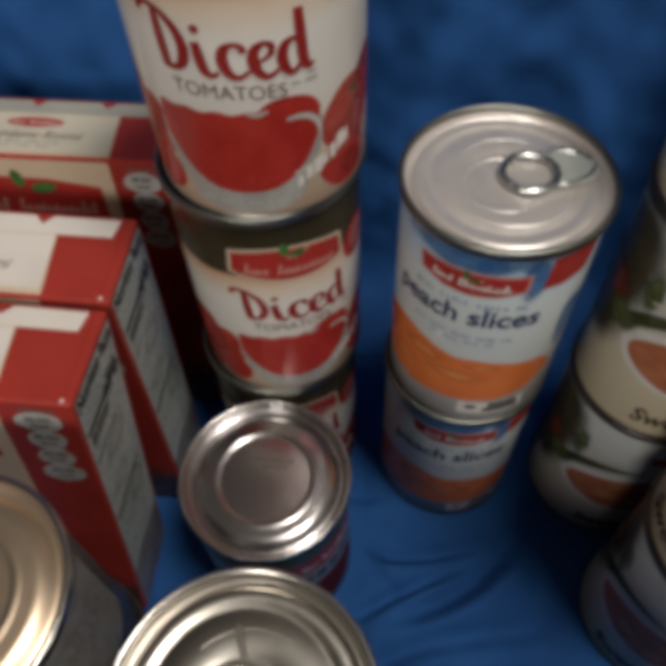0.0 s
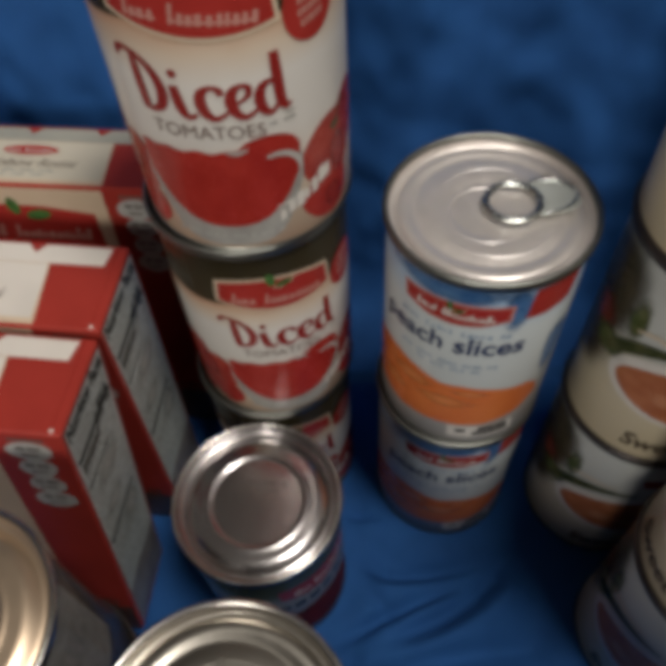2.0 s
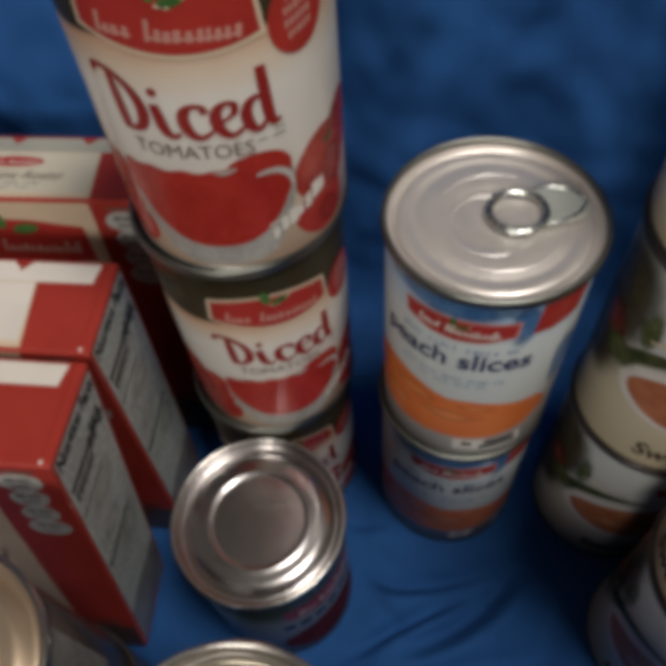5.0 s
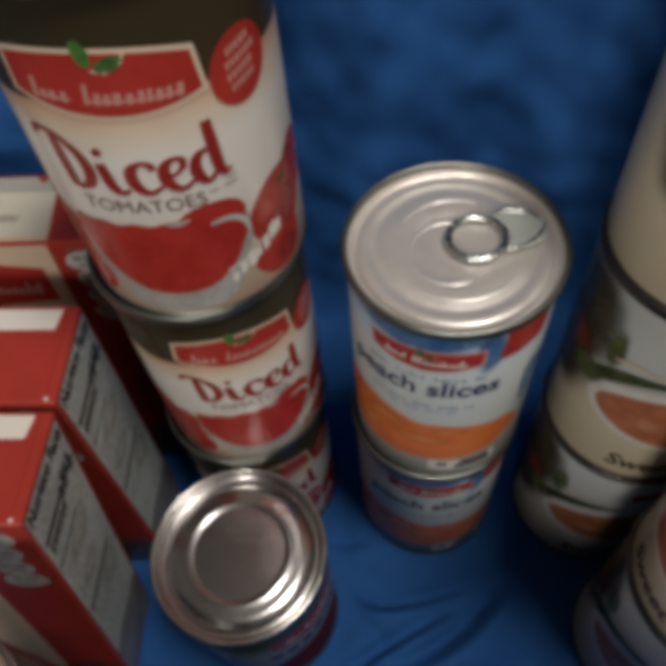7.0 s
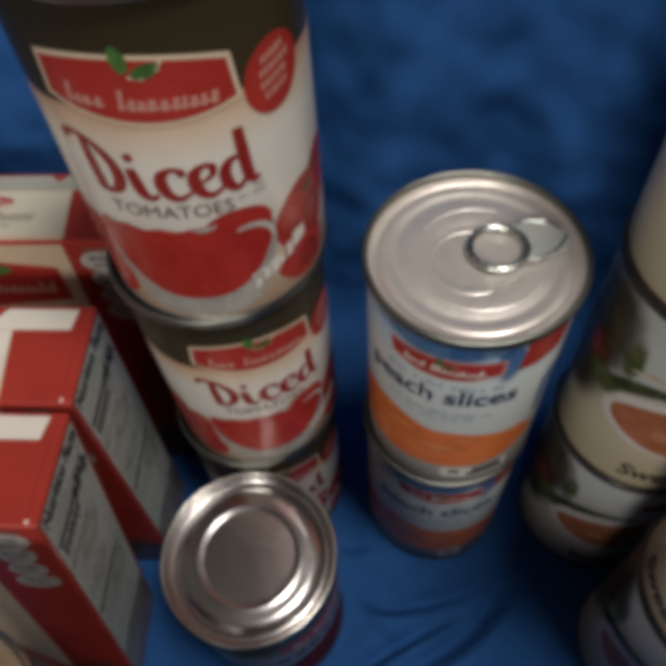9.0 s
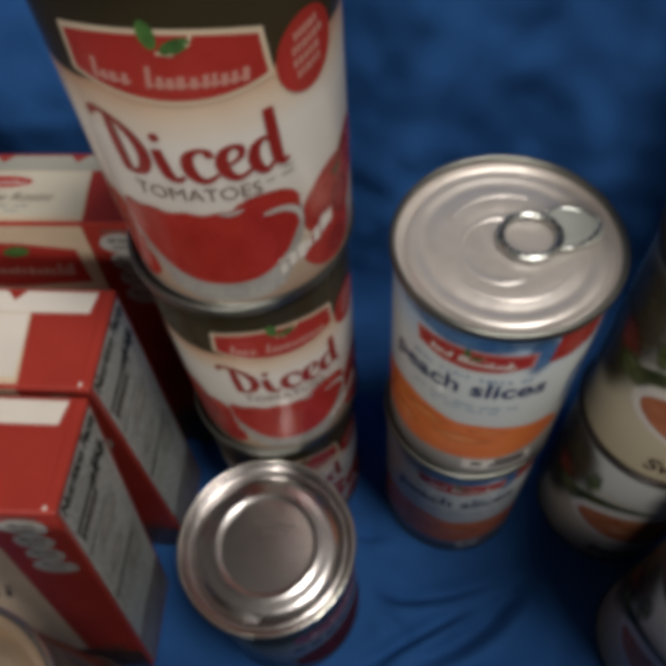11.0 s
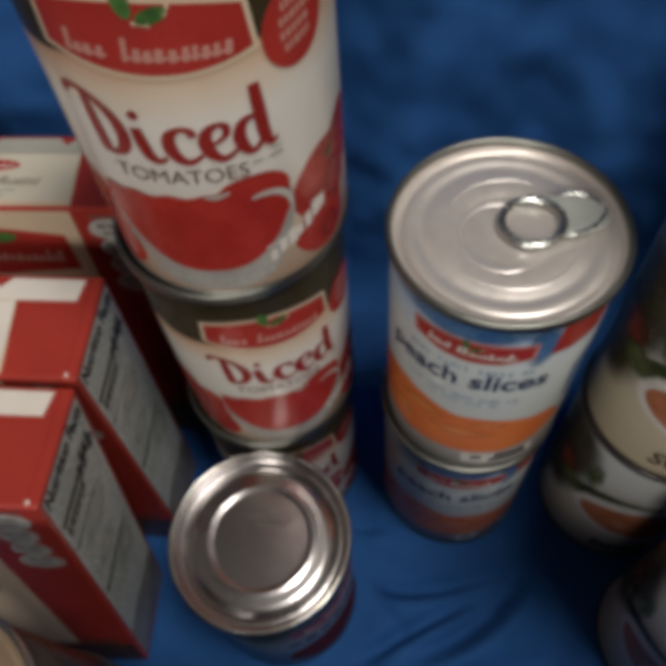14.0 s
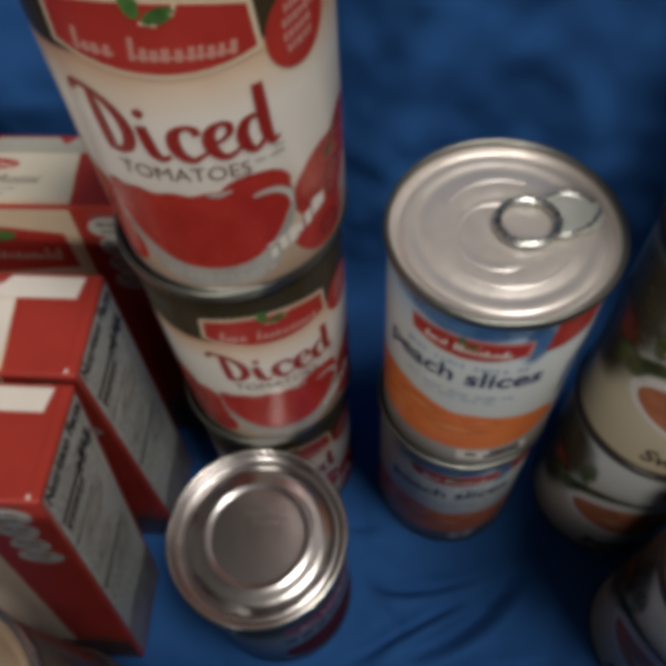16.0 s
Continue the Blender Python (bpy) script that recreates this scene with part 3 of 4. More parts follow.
def banner_shape(w, top, side, low, inset=0.0, arch=2.8):
    """Shield with an arched top and a bowed lower edge."""
    pts = [((w / 2 - inset) * u, top - inset + arch * (1 - u * u)) for u in [-1 + k / 5 for k in range(11)]] + [(w / 2 - inset * 1.2 + 1.2, side + inset)]
    for i in range(1, 12):
        u = 1 - 2 * i / 12
        pts.append((u * (w / 2), side - (side - low) * (1 - u * u) + inset))
    pts.append((-w / 2 + inset * 1.2 - 1.2, side + inset))
    return pts


def scribble(w, base, tall, seed):
    """Two runs of plain slanted bars that stand for the printed mark."""
    rnd = random.Random(seed)
    polys = []
    for x0, x1 in ((-w / 2, -w / 2 + 0.27 * w), (-w / 2 + 0.36 * w, w / 2)):
        x = x0
        while x < x1:
            wd = tall * rnd.uniform(0.16, 0.30)
            high = tall * (rnd.uniform(0.80, 1.0) if x == x0 or rnd.random() < 0.2 else rnd.uniform(0.42, 0.58))
            polys.append([(x, base), (x + wd, base), (x + wd + 0.16 * high, base + high), (x + 0.16 * high, base + high)])
            x += wd + tall * rnd.uniform(0.10, 0.20)
        polys.append([(x0, base + 0.10 * tall), (x1, base + 0.10 * tall), (x1, base + 0.22 * tall), (x0, base + 0.22 * tall)])
    return sheets(polys)


def leaves(thing, x, y, k, layer):
    decals("leaf_print", [oval(x, y + 0.6 * k, 1.9 * k, 3.6 * k, 18, 8)], INK_LEAF, thing, layer)
    decals("leaf_print", [oval(x + 5.2 * k, y - 2.6 * k, 3.6 * k, 1.8 * k, 18, 18)], INK_LEAF, thing, layer)
    decal("leaf_edge", sheets([stroke([(x + 1.0 * k, y - 3.8 * k), (x + 4 * k, y - 4.6 * k), (x + 8 * k, y - 2.6 * k), (x + 9.4 * k, y + 0.2 * k)], 0.8 * k)]), INK_CREAM, thing, layer)


def tomato_can(x, y, z, facing):
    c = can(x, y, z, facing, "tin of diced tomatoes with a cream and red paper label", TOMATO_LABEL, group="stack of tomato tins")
    # tomatoes on the vine, beside the bowl and behind the mark
    decals("tomato_print", [oval(39, 29.5, 13, 14, 26, 0, 0.03, 1), oval(50, 36, 9, 11, 26, 0, 0.03, 2), oval(-33, 29, 10, 12, 26, 0, 0.03, 3), oval(-45, 36, 9, 11, 26, 0, 0.03, 4)], INK_TOMATO_DARK, c, 1)
    decals("tomato_print", [oval(36, 14, 11.5, 10.5, 26, 0, 0.03, 5), oval(-31, 13, 9, 8, 26, 0, 0.03, 6)], INK_TOMATO, c, 1.6)
    decals("tomato_print", [oval(-47, 15, 10, 12, 26, 0, 0.03, 8)], INK_TOMATO_DARK, c, 1.3)
    decals("tomato_shade_print", [oval(42, 26, 6, 10, 20), oval(-38, 28, 6, 10, 20), oval(38, 11, 6, 6, 20)], SOFT_WINE, c, 2.0)
    decals("stem_print", [oval(41, 37, 2.6, 1.4, 10), stroke([(41, 37), (44, 42), (47, 44)], 1.0)], INK_DARKLEAF, c, 2.2)
    decals("tomato_print", [oval(15.5, 40.2, 9.6, 5.4, 28, -4, 0.02, 7)], INK_TOMATO, c, 2.3)
    decal("tomato_edge_print", brush(((6.4, 42.0, 0.3), (9.0, 44.6, 0.6), (14.6, 45.8, 0.6), (21.0, 44.6, 0.5), (24.8, 41.0, 0.2))), INK_TOMATO_DARK, c, 3.0)
    bowl = [(-26.0, 36.5)]
    for i in range(0, 15):
        u = -1 + 2 * i / 14
        bowl.append((25.8 * u, 3.4 + 24 * abs(u) ** 4.0))
    bowl.append((26.0, 36.5))
    decal("bowl_print", sheet(bowl), INK_GREY, c, 2.4)
    red = [(-25.5, 42.0), (-25.0, 30)]
    for i in range(1, 13):
        u = -1 + 2 * i / 13
        red.append((24.0 * u, 12.2 + 16 * abs(u) ** 2.8))
    red += [(24.5, 30), (25.5, 40.0)]
    for i in range(1, 30):
        u = 1 - 2 * i / 30
        red.append((25.0 * u, 42.4 + 0.5 * math.sin(i * 1.1) + 2.2 * max(0.0, 1 - abs(u - 0.6) / 0.38) ** 0.5))
    decal("diced_tomato_print", sheet(red), INK_TOMATO, c, 3.2)
    decal("bowl_rim_print", brush(((14.5, 38.6, 0.7), (18, 38.8, 1.4), (21.6, 37.6, 1.7), (24.4, 34.4, 1.6), (25.0, 30.4, 0.8))), INK_SILVER, c, 4.8)
    decal("bowl_rim_print", brush(((3, 42.4, 0.4), (6, 41.8, 1.1), (9.4, 42.8, 0.5))), INK_SILVER, c, 4.8)
    decal("script", sheets([bar(16.2 + i * 3.0, 11.6 + i * 1.5 + (i % 2) * 0.6, 18.3 + i * 3.0 + (i % 3) * 0.4, 15.8 + i * 1.6 + (i % 3) * 0.9, 1.0) for i in range(7)] + [bar(15.6, 17.6, 22, 18.4, 1.4)]), INK_WHITE, c, 5.4)
    decal("small_print", sheets([bar(-19 + i * 3.1, 7.2, -17.2 + i * 3.1 + 0.7 * math.sin(i * 2.3), 8.6) for i in range(12)]), INK_SILVER, c, 3.4)
    # shield with a pale border
    decal("shield_border", shifted(sheet(banner_shape(44.5, 93.4, 81.2, 77.6)), 0, 0, -0.085), INK_CREAM, c, 2)
    decal("shield", shifted(sheet(banner_shape(44.5, 93.4, 81.2, 77.6, 1.15)), 0, 0, -0.085), INK_RED, c, 3)
    decal("mark", shifted(scribble(34, 81.8, 6.0, 3), 0.0, 0.2, -0.085), INK_PINK, c, 4)
    leaves(c, -1.5, 94.6, 0.95, 4.6)
    decal("round_badge", sheets([oval(33.4, 80.0, 9.4, 10.0, 34, -12)]), INK_RED, c, 2.6)
    rnd = random.Random(31)
    rows = []
    for i in range(4):
        x0 = 28.8 + (0.8 if i in (0, 3) else 0.0)
        while x0 < 37.6 - (0.8 if i in (0, 3) else 0.0):
            wd = rnd.uniform(0.9, 1.8)
            rows.append(bar(x0, 84.2 - 3.2 * i + 0.16 * (x0 - 30), x0 + wd, 86.2 - 3.2 * i + 0.16 * (x0 - 30), 0.2))
            x0 += wd + 0.45
    decal("badge_print", sheets(rows), INK_PINK, c, 3.6)
    for i, (letter, points) in enumerate(DICED):
        decal("letter_" + letter, shifted(brush(points), 0, 54.2, -0.045), INK_DEEP, c, 3 + 0.12 * i)
    decal("lettering", shifted(writing("TOMATOES", 33, 4.4), -1.0, 47.3, -0.04), INK_TAUPE, c, 3)
    decal("small_print", sheets([bar(16.6, 49.6, 19.4, 50.3), bar(21.0, 49.4, 25.0, 50.2), bar(22.0, 51.6, 25.0, 52.3)]), INK_GREY, c, 3)
    return c


def peach_can(x, y, z, facing, tab_turn, end="tab"):
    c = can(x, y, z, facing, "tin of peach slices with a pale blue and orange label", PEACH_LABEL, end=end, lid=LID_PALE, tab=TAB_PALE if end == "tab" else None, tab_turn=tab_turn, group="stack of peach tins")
    decals("blue_patch", [oval(22.5, 97, 7.5, 15, 28), oval(-4, 104, 30, 7, 28), oval(45, 62, 8, 22, 24)], SOFT_BLUE, c, 1)
    decal("red_patch", sheet([(25.6, 91.0), (33, 90.4), (44, 92.0), (48, 106), (27.2, 106)]), INK_RED, c, 2)
    top = [(-50, 44), (-40, 47.5), (-31, 51.5), (-22, 52.5), (-12, 50.5), (-4, 48.0), (0, 47.0), (8, 47.8), (18, 46.4), (28, 44.0), (36, 43.0), (42, 38)]
    low = [(44, 30), (34, 22), (20, 18.0), (0, 16.6), (-20, 15.0), (-38, 17), (-50, 22)]
    decal("peach_slices_print", sheet(top + low), INK_ORANGE, c, 1)
    decals("peach_blush_print", [oval(-40, 39, 12, 9, 26, 20)], SOFT_EMBER, c, 4)
    decals("peach_light_print", [oval(-14, 43, 16, 4.5, 26, -12), oval(2, 35, 18, 5, 26, 6), oval(-24, 31, 12, 4, 26, -16), oval(12, 43, 10, 2.6, 26, -4)], SOFT_PEACH, c, 4.4)
    decal("shield_border", sheet([(-20.6, 98.2), (21.1, 99.5), (20.5, 90.9), (10.2, 87.6), (0, 86.4), (-9.2, 86.8), (-19.7, 89.6)]), INK_PINK, c, 1.5)
    decal("shield", sheet([(-19.5, 97.2), (20, 98.4), (19.4, 91.6), (10, 88.6), (0, 87.4), (-9, 87.8), (-18.6, 90.4)]), INK_RED, c, 2)
    decal("mark", shifted(scribble(28, 90.4, 4.2, 5), 0, 0.2), INK_WHITE, c, 3)
    leaves(c, -1.2, 96.4, 0.62, 3.6)
    rnd = random.Random(21)
    decal("thin_print", sheets([bar(-21 + 2.3 * i, 80.6 + rnd.uniform(-0.3, 0.3), -21 + 2.3 * i + rnd.uniform(0.9, 1.9), 83.0 + rnd.uniform(-0.6, 0.4), 0.1) for i in range(19) if i % 6 != 4] + [bar(-20 + 1.9 * i, 61.6 + rnd.uniform(-0.2, 0.2), -20 + 1.9 * i + rnd.uniform(0.8, 1.6), 63.4) for i in range(21) if i % 5 != 3] + [bar(-12 + 2.0 * i, 58.2, -12 + 2.0 * i + rnd.uniform(0.8, 1.6), 59.6) for i in range(13) if i % 4 != 2]), INK_HAZE, c, 2)
    decal("lettering", shifted(writing("peach slices", 59, 9.6, 0.24, 0.05), -1.4, 70.2, 0.03), INK_NAVY, c, 2, "navy words peach slices")
    decal("weight_patch", sheets([bar(5, 7.0, 34, 16.0)]), INK_WHITE, c, 1)
    decal("small_print", sheets([bar(8.5, 10.8, 13, 13.6), bar(16, 8.4, 32, 11.4, 0.6), bar(18, 12.2, 31, 15.2, 0.4)]), INK_BLACK, c, 2)
    return c


def sweet_can(x, y, z, facing):
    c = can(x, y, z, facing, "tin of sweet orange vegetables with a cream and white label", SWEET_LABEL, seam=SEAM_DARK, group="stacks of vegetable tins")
    # dark olive print; the left-hand ovals also paint the limb's shade into the label
    decals("dark_print_and_shade", [oval(-71, 84, 24, 36, 34, 6), oval(-77, 56, 23, 32, 30), oval(-94, 36, 18, 44, 30), oval(70, 62, 18, 34, 30)], SOFT_SHADE, c, 1)
    decals("vegetable_print", [oval(-70, 68, 10, 12, 26, 0, 0.05, 4), oval(66, 66, 12, 14, 26, 10, 0.04, 8)], SOFT_RUST, c, 2)
    decals("leaf_print", [oval(72, 46, 11, 7, 22, 14), oval(-62, 58, 11, 9, 24, -10), oval(-53, 80, 5, 14, 24, -4)], SOFT_GREEN, c, 2.6)
    decal("bowl_print", sheets([oval(-10, 50, 47, 21, 44, 0, 0.0)]), INK_WHITE, c, 3)
    decal("orange_vegetable_print", sheets([oval(-9, 49, 43.5, 17.4, 44, 0, 0.012, 5)]), INK_POTATO, c, 4)
    for i in range(9):
        rnd = random.Random(40 + i)
        decal("vegetable_piece_print", sheets([oval(-40 + 8.5 * i, 48 + rnd.uniform(-6, 7), 5.5, 4.0, 16, rnd.uniform(-40, 40), 0.05, i)]), INK_VEG_PALE if i % 2 else INK_POTATO, c, 4.7)
    decal("leaf_print", brush(((-62, 55, 3.0), (-56, 62, 6.0), (-46, 69.5, 6.0), (-36, 73.4, 4.2), (-28, 74.8, 2.6), (-20, 75.4, 0.6))), INK_DARKLEAF, c, 5)
    decal("stalk_print", brush(((-52, 76, 0.6), (-45, 78.6, 1.6), (-37, 78.4, 1.0), (-30, 80.5, 0.4))), INK_CREAM, c, 5.4)
    decal("red_mark", sheet([(-22, 92), (12, 92), (10, 85), (-5, 83), (-20, 85)]), INK_DEEP, c, 2)
    decal("word_sweet", shifted(writing("Sweet", 29, 9.4, 0.24, 0.14), -24.0, 9.0), INK_UMBER, c, 2, "dark brown word Sweet")
    decal("word_print", sheets([stroke([(-1 + 4.6 * i + 3 * math.cos(a), 14 + 3.2 * math.sin(a)) for a in [radians(60 + 24 * k) for k in range(11)]], 1.2) for i in range(0, 8, 2)]), INK_BROWN, c, 2)
    return c


def printed_can(x, y, z, facing, height, r, lid, label, end="rings", tab_turn=0.0, seam=STEEL, paper=PLAIN_LABEL, panel=INK_BROWN):
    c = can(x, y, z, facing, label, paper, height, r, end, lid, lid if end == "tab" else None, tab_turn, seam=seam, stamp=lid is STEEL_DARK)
    k = height / 0.1115
    decal("shield", sheet([(-22, 88 * k), (22, 88 * k), (21, 74 * k), (0, 69 * k), (-21, 74 * k)]), INK_DEEP, c, 1)
    decal("mark", shifted(scribble(30, 76 * k, 5, 9), 0, 0), INK_WHITE, c, 2)
    decal("word_print", sheets([bar(-24 + 8 * i, 56 * k, -18 + 8 * i, 63 * k, 0.5) for i in range(6)]), INK_BLACK, c, 1)
    decal("fruit_print", sheets([oval(0, 28 * k, 27, 20 * k, 34, 0, 0.02, 6)]), INK_WINE, c, 1)
    facts = [[(50, 46 * k), (86, 46 * k), (86, 103 * k), (50, 103 * k)]]
    decal("facts_border", sheets([[(49, 44.6 * k), (87, 44.6 * k), (87, 104 * k), (49, 104 * k)]]), INK_GREY, c, 1)
    decal("facts_panel", sheets(facts), panel, c, 1.6)
    rnd = random.Random(17)
    decal("fine_print", sheets([bar(53 + 4.6 * i, (49 + 25 * j + rnd.uniform(0, 4)) * k, 53 + 4.6 * i + rnd.uniform(1.0, 2.6), (70 + 25 * j + rnd.uniform(-5, 3)) * k) for i in range(7) for j in range(2)]), INK_DRAB if panel is INK_ASHEN else INK_UMBER, c, 2.4)
    return c


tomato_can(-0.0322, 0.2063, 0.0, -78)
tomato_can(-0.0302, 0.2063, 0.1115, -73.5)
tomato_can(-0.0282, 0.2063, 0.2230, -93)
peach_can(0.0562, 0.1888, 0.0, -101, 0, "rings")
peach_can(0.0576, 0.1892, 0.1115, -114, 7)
sweet_can(0.1430, 0.1782, 0.0, -62)
sweet_can(0.1430, 0.1782, 0.1115, -67)
high = sweet_can(0.1430, 0.1782, 0.2230, 95)
decals("vegetable_print", [oval(88, 40, 11, 9, 26, 10, 0.04, 17)], INK_POTATO, high, 2.2)
decals("leaf_print", [oval(90, 28, 10, 5, 24, 12)], SOFT_GREEN, high, 3)
sweet_can(0.1575, 0.0985, 0.0, -100)
sweet_can(0.1575, 0.0985, 0.1115, -141)
sweet_can(0.1575, 0.0985, 0.2230, -135)
printed_can(-0.0369, 0.1318, 0.0, -42, 0.1022, 0.0381, STEEL_DARK, "single short tin with a ridged dull metal lid")
printed_can(-0.0285, 0.0280, 0.0, -60, 0.0937, 0.0372, STEEL, "lower tin of a stack of two")
printed_can(-0.0285, 0.0280, 0.0937, -60, 0.0937, 0.0372, LID_GREY, "upper tin of a stack of two with a pull tab lid", "tab", 0)
ridge = block(-0.0011, 0.0125, 0.0908, 0.0011, 0.0222, 0.0917, 0.0004, 2)
for vert in ridge.verts:
    vert.co.x -= (vert.co.y - 0.0125) * 0.28
upper = [o for o in scene.objects if o.get("label", "").startswith("upper tin of a stack of two with")][0]
part("embossed_bead", ridge, LID_GREY, upper).rotation_euler = (0, 0, radians(60))
# lid and seam take the painted seam shade, which hides the joint
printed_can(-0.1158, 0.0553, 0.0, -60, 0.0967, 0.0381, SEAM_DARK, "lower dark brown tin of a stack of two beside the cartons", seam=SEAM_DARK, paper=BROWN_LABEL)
printed_can(-0.1158, 0.0553, 0.0967, -112, 0.0967, 0.0381, LID_GOLD, "upper tin with a gold lacquered ridged lid", paper=BROWN_LABEL, panel=INK_ASHEN)


# ---- pasta cartons ----
BOX_W, BOX_D, BOX_H = 0.140, 0.0445, 0.1840


def face_sheet(polys, plane, layer):
    """Flat print (mm) on a carton's face: front (x, z), top (x, y) or side (y, z); x runs back from the right-hand edge."""
    bm = sheets(polys) if isinstance(polys, list) else polys
    xs = [v.co.x for v in bm.verts]
    ys = [v.co.y for v in bm.verts]
    uv = bm.loops.layers.uv.verify()
    for f in bm.faces:
        for loop in f.loops:
            loop[uv].uv = (2 * (loop.vert.co.x - min(xs)) / (max(xs) - min(xs)) - 1, 2 * (loop.vert.co.y - min(ys)) / (max(ys) - min(ys)) - 1)
    off = 0.00012 * layer
    for v in bm.verts:
        a, b = v.co.x / 1000, v.co.y / 1000
        v.co = {"front": (a, -off, b), "top": (a, b, BOX_H + 0.00042 + off), "side": (off, a, b)}[plane]
    bmesh.ops.recalc_face_normals(bm, faces=bm.faces)
    want = {"front": Vector((0, -1, 0)), "top": Vector((0, 0, 1)), "side": Vector((1, 0, 0))}[plane]
    for f in bm.faces:
        if f.normal.dot(want) < 0:
            f.normal_flip()
    return bm


def pasta_box(x, y, yaw, back, side_lean, label, seed):
    """A carton on its base; (x, y) its front right-hand upper corner, leaning back and sideways by those degrees."""
    rnd = random.Random(seed)
    turn = Euler((radians(-back), radians(side_lean), radians(yaw))).to_matrix()
    corners = [turn @ Vector((cx, cy, cz)) for cx in (0, -BOX_W) for cy in (0, BOX_D) for cz in (0, BOX_H)]
    lift = -min(c.z for c in corners)
    tip = turn @ Vector((0, 0, BOX_H))
    m = Matrix.Translation((x - tip.x, y - tip.y, lift)) @ turn.to_4x4()
    t = empty("pasta_box", m, label, "carton", "row of pasta cartons")
    W, D, H = BOX_W * 1000, BOX_D * 1000, BOX_H * 1000
    bm = block(-BOX_W, 0, 0, 0, BOX_D, BOX_H, 0.0011, 3)
    bmesh.ops.subdivide_edges(bm, edges=[e for e in bm.edges if e.calc_length() > 0.03], cuts=5, use_grid_fill=True)
    for v in bm.verts:
        u, w = v.co.y / BOX_D, v.co.z / BOX_H
        if 0.02 < w < 0.98 and abs(v.co.x) < 0.0005:
            v.co.x -= 0.0006 * math.sin(math.pi * u) * math.sin(math.pi * w)
    part("carton", bm, CARD_RED, t)

    def pr(name, polys, plane, layer, mat, lab=""):
        if isinstance(polys, list) and name not in FINE:
            for poly in polys:
                part(name, face_sheet([poly], plane, layer), mat, t, lab)
            return
        ob = part(name, face_sheet(polys, plane, layer), mat, t, lab)
        if name in FINE:
            ob["kind"] = "stuff"

    # top flap
    part("top_flap", block(-BOX_W + 0.001, 0.0006, BOX_H - 0.0002, -0.0040, BOX_D - 0.0008, BOX_H + 0.00042, 0.0002, 1), CARD_RED, t)
    strip = [(-7.5, D - 12.2), (-6.0, D - 2.4)]
    for notch in (-38, -72, -106):
        strip += [(notch + 4, D - 2.2), (notch, D - 6.8), (notch - 4, D - 2.2)]
    strip += [(-W + 6, D - 2.0), (-W + 6, D - 12.0)]
    # third carton only: strip and panel edge in darker versions of the white
    pr("top_strip", [strip], "top", 2, CARD_ASH if seed == 3 else CARD_WHITE)
    pr("top_panel", [[(-30.0, D - 12.0), (-28.6, 18), (-27.4, 8), (-26.8, 1.2), (-W + 2, 1.2), (-W + 2, D - 12.0)]], "top", 1, CARD_CREAM)
    pr("top_panel_edge", [[(-30.6, D - 12.6), (-29.2, 18), (-28.4, 4.0), (-W + 3, 4.0), (-W + 3, D - 12.6)]], "top", 1.6, CARD_OAT if seed == 3 else CARD_WHITE)
    pr("word_rotini", shifted(writing("Rainbow Rotini", 46, 5.2, 0.05, 0.25), -66, 13.0), "top", 3, INK_BROWN, "brown words Rainbow Rotini")
    pr("top_mark", [oval(-68, 25.0, 13.5, 3.6, 30)], "top", 3, INK_RED)
    pr("mark", shifted(scribble(21, 23.6, 2.6, seed), -68, 0), "top", 4, INK_WHITE)
    pr("small_print", [bar(-86 + 9 * i, 9.6, -79 + 9 * i, 10.6) for i in range(4)] + [bar(-80 + 9 * i, 6.6, -74 + 9 * i, 7.5) for i in range(3)], "top", 3, BAR_GREY)
    pr("strip_print", [bar(-100 + 8 * i, D - 8.4, -94 + 8 * i, D - 7.4) for i in range(5)], "top", 3, INK_GREY)
    # front
    pr("front_panel", [[(-27.5, H - 1.2), (-26.5, 36), (-26.5, 1), (-W + 1, 1), (-W + 1, H - 1.2)]], "front", 1, CARD_CREAM)
    pr("shield", [[(-34, H - 15), (-58, H - 11.5), (-82, H - 11.0), (-104, H - 14), (-104, H - 36), (-70, H - 40), (-33, H - 36)]], "front", 2, INK_RED)
    pr("mark", shifted(scribble(58, H - 31, 8.0, seed + 3), -68, 0), "front", 3, INK_PINK)
    pr("leaf_print", [oval(-72, H - 12, 3.0, 5.0, 18, 10), oval(-61, H - 16.5, 6.2, 3.0, 18, 12)], "front", 3.6, INK_LEAF)
    pr("word_rotini_large", shifted(writing("Rotini", 60, 14, 0.1, 0.2), -66, 104), "front", 2, INK_BROWN)
    # nutrition tags down the red band
    for i, wd in enumerate((15.5, 13.0, 12.5, 15.0)):
        cx, cz = -13.8 + 0.6 * i, H - 11.2 - 11.2 * i
        pr("nutrition_tag", [oval(cx, cz, wd / 2 + 0.6, 5.9, 28, 0, 0.02, seed + i)], "front", 2 + 0.3 * i, INK_SILVER)
        pr("tag_print", [bar(cx - 4.6, cz + 0.6, cx - 1.0, cz + 3.2), bar(cx - 0.2, cz + 0.6, cx + 4.4, cz + 3.2), bar(cx - 3.4, cz - 3.0, cx + 3.2, cz - 1.4)], "front", 3.6, INK_DRAB)
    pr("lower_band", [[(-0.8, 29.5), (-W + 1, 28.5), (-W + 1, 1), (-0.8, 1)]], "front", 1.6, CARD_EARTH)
    pr("lower_band_edge", [[(-0.8, 30.4), (-W + 1, 29.4), (-W + 1, 28.4), (-0.8, 29.4)]], "front", 2.2, INK_BROWN)
    pr("tag_print", [bar(-20, H - 4.6, -7, H - 3.4)], "front", 2, INK_BROWN)
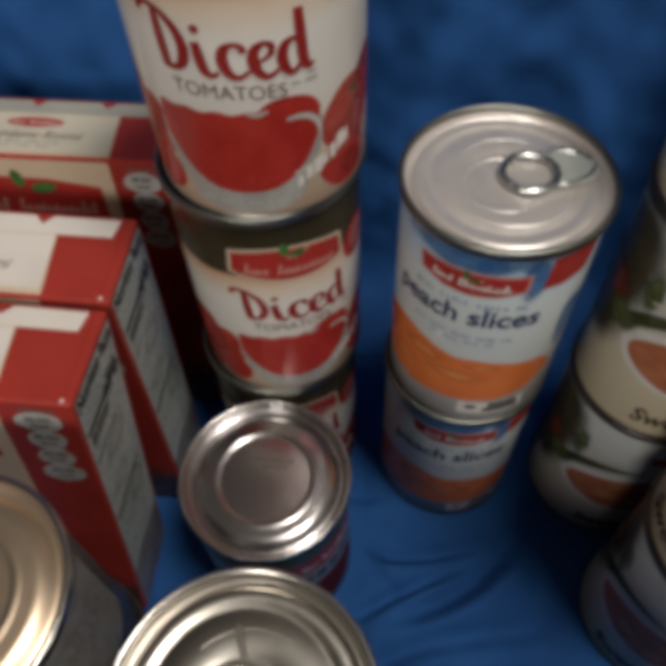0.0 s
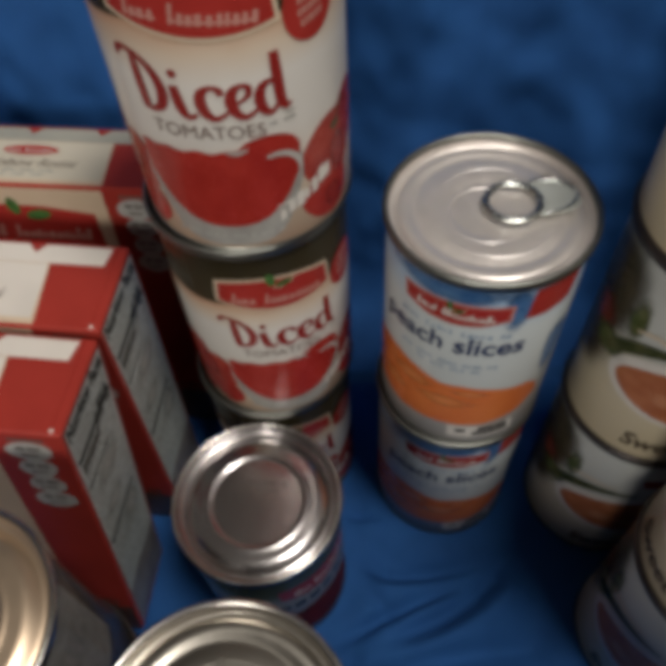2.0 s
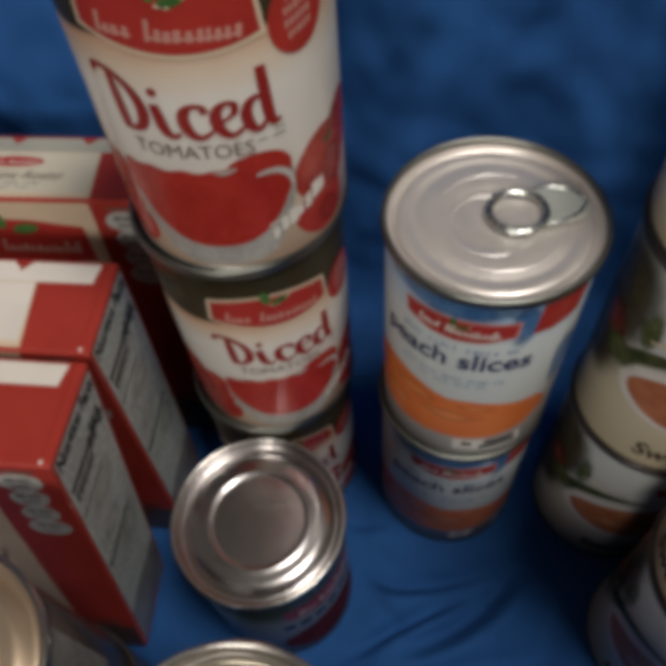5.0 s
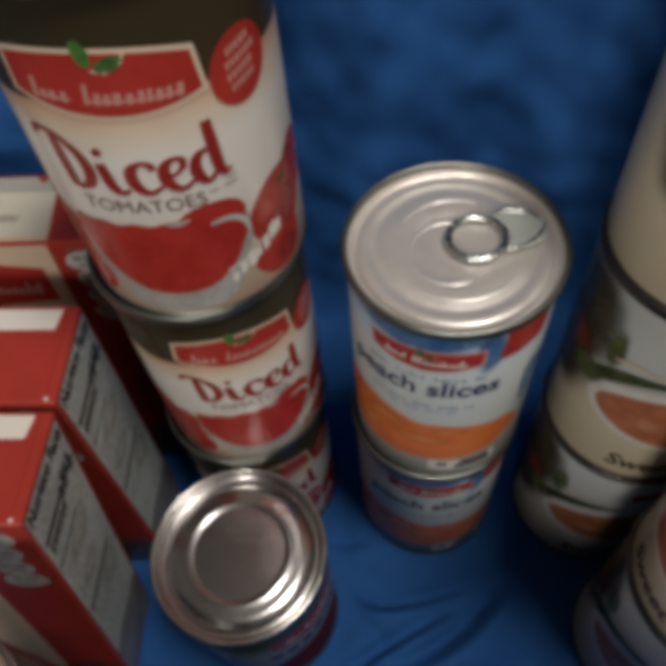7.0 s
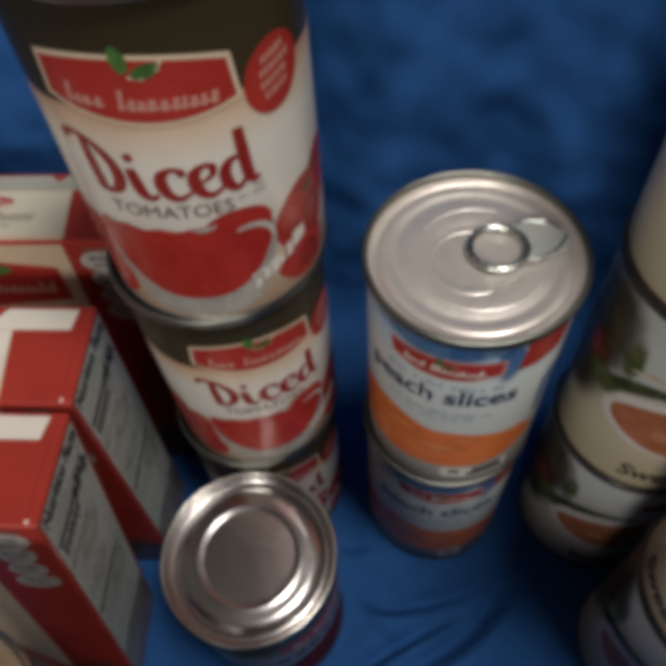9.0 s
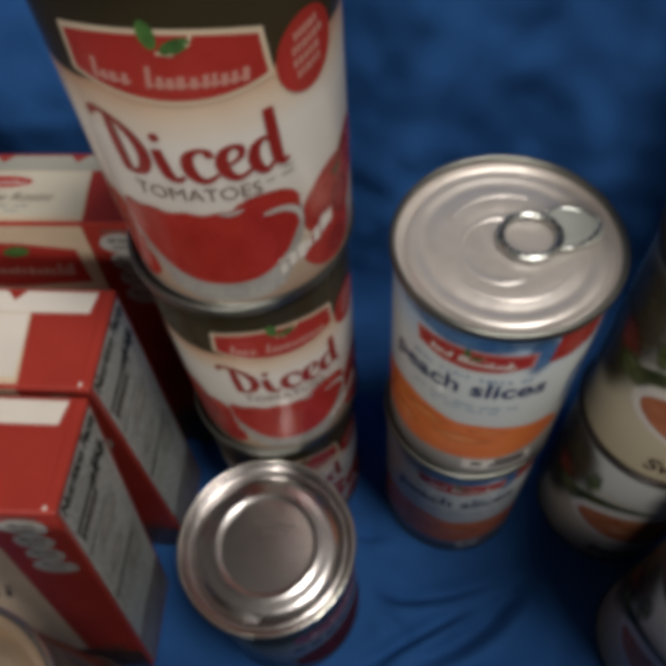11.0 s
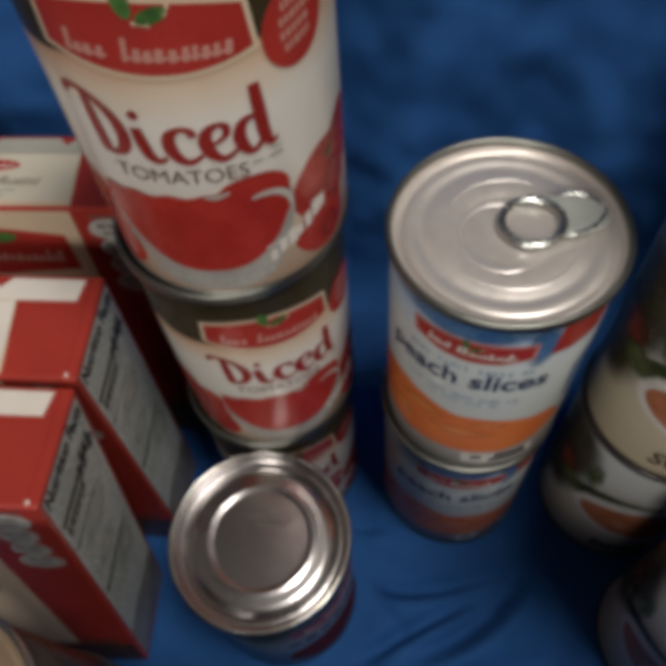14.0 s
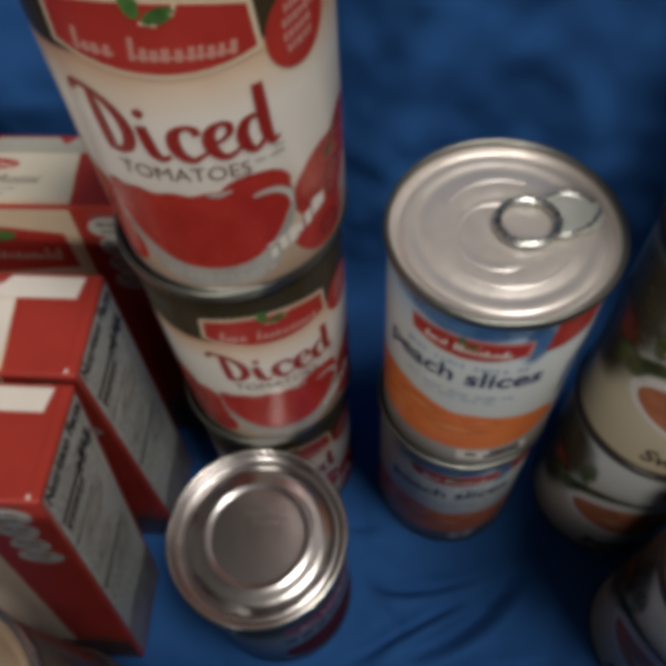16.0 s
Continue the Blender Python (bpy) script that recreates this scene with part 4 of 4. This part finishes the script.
    pr("fine_print", [bar(-23 + 4.4 * i, 10 + 5.2 * j, -23 + 4.4 * i + rnd.uniform(2.4, 4.0), 12.6 + 5.2 * j) for j in range(6) for i in range(4)], "front", 2, CARD_UMBER)
    # side: nutrition facts
    pr("facts_panel", [[(2.0, H - 2.2), (D - 2.2, H - 2.2), (D - 2.4, 5), (2.2, 5)]], "side", 1, CARD_FACTS)
    bm = writing("Nutrition Facts", 38, 7.4, 0.42)
    pr("heading", shifted(bm, D / 2, H - 10.0), "side", 2, INK_BLACK, "black heading Nutrition Facts")
    rows = []
    for i in range(34):
        z0 = H - 14.0 - 2.9 * i + rnd.uniform(-0.3, 0.3)
        if rnd.random() < 0.15:
            continue
        x0 = 4.6
        stop = rnd.uniform(18, 33)
        while x0 < stop:
            wd = rnd.uniform(1.6, 5.2)
            rows.append(bar(x0, z0, x0 + wd, z0 + rnd.uniform(0.9, 1.5)))
            x0 += wd + rnd.uniform(0.7, 1.6)
        if i % 2:
            rows.append(bar(36.2, z0, 39.8, z0 + 1.2))
    pr("fine_print", rows, "side", 2, BAR_GREY)
    pr("fine_print", [bar(24 + 4.0 * k, H - 20.5 - 2.7 * j + rnd.uniform(-0.3, 0.3), 24 + 4.0 * k + rnd.uniform(2.2, 4.0), H - 18.4 - 2.7 * j) for j in range(4) for k in range(4) if (j + k) % 5], "side", 2.5, INK_BLACK)
    pr("fine_print", [bar(4.4 + 3.4 * k, H - 29.6 - 2.0 * j, 4.4 + 3.4 * k + rnd.uniform(2.6, 3.3), H - 28.2 - 2.0 * j) for j in range(3) for k in range(6)], "side", 2.5, INK_UMBER)
    pr("facts_patch", [oval(24, H - 52, 15, 9, 24, 10, 0.06, seed), oval(18, H - 74, 12, 7, 24, -8, 0.06, seed + 1), oval(29, H - 100, 11, 12, 24, 4, 0.06, seed + 2)], "side", 1.5, SOFT_ASH)
    pr("facts_rule", [bar(3.4, H - 25.4, D - 3.4, H - 23.0), bar(3.4, H - 90.0, D - 8.4, H - 88.0, 1.0), bar(3.4, H - 43.0, D - 16.0, H - 42.0)], "side", 3, INK_BLACK)
    # darker grey over the lowest part of the side
    pr("lower_side_tone", [[(2.2, 44), (16, 47), (30, 43), (D - 2.4, 45), (D - 2.6, 5), (2.4, 5)]], "side", 2.8, CARD_DUSK)
    # bare, worn corner
    bm = bmesh.new()
    bmesh.ops.create_uvsphere(bm, u_segments=10, v_segments=6, radius=0.0010)
    for v in bm.verts:
        v.co.z *= 0.35
        v.co += Vector((-0.0040, 0.0018, BOX_H + 0.0001))
    part("worn_corner", bm, CARD_WORN, t, "bare worn corner")
    return t


pasta_box(-0.0925, 0.1195, -4, 6.4, 4.5, "red and cream pasta carton standing before two others", 1)
pasta_box(-0.0890, 0.1655, -5, 0.8, 1.8, "red and cream pasta carton between two others", 2)
pasta_box(-0.0760, 0.2400, -5, 4.0, 0.8, "red and cream pasta carton against the blue cloth", 3)
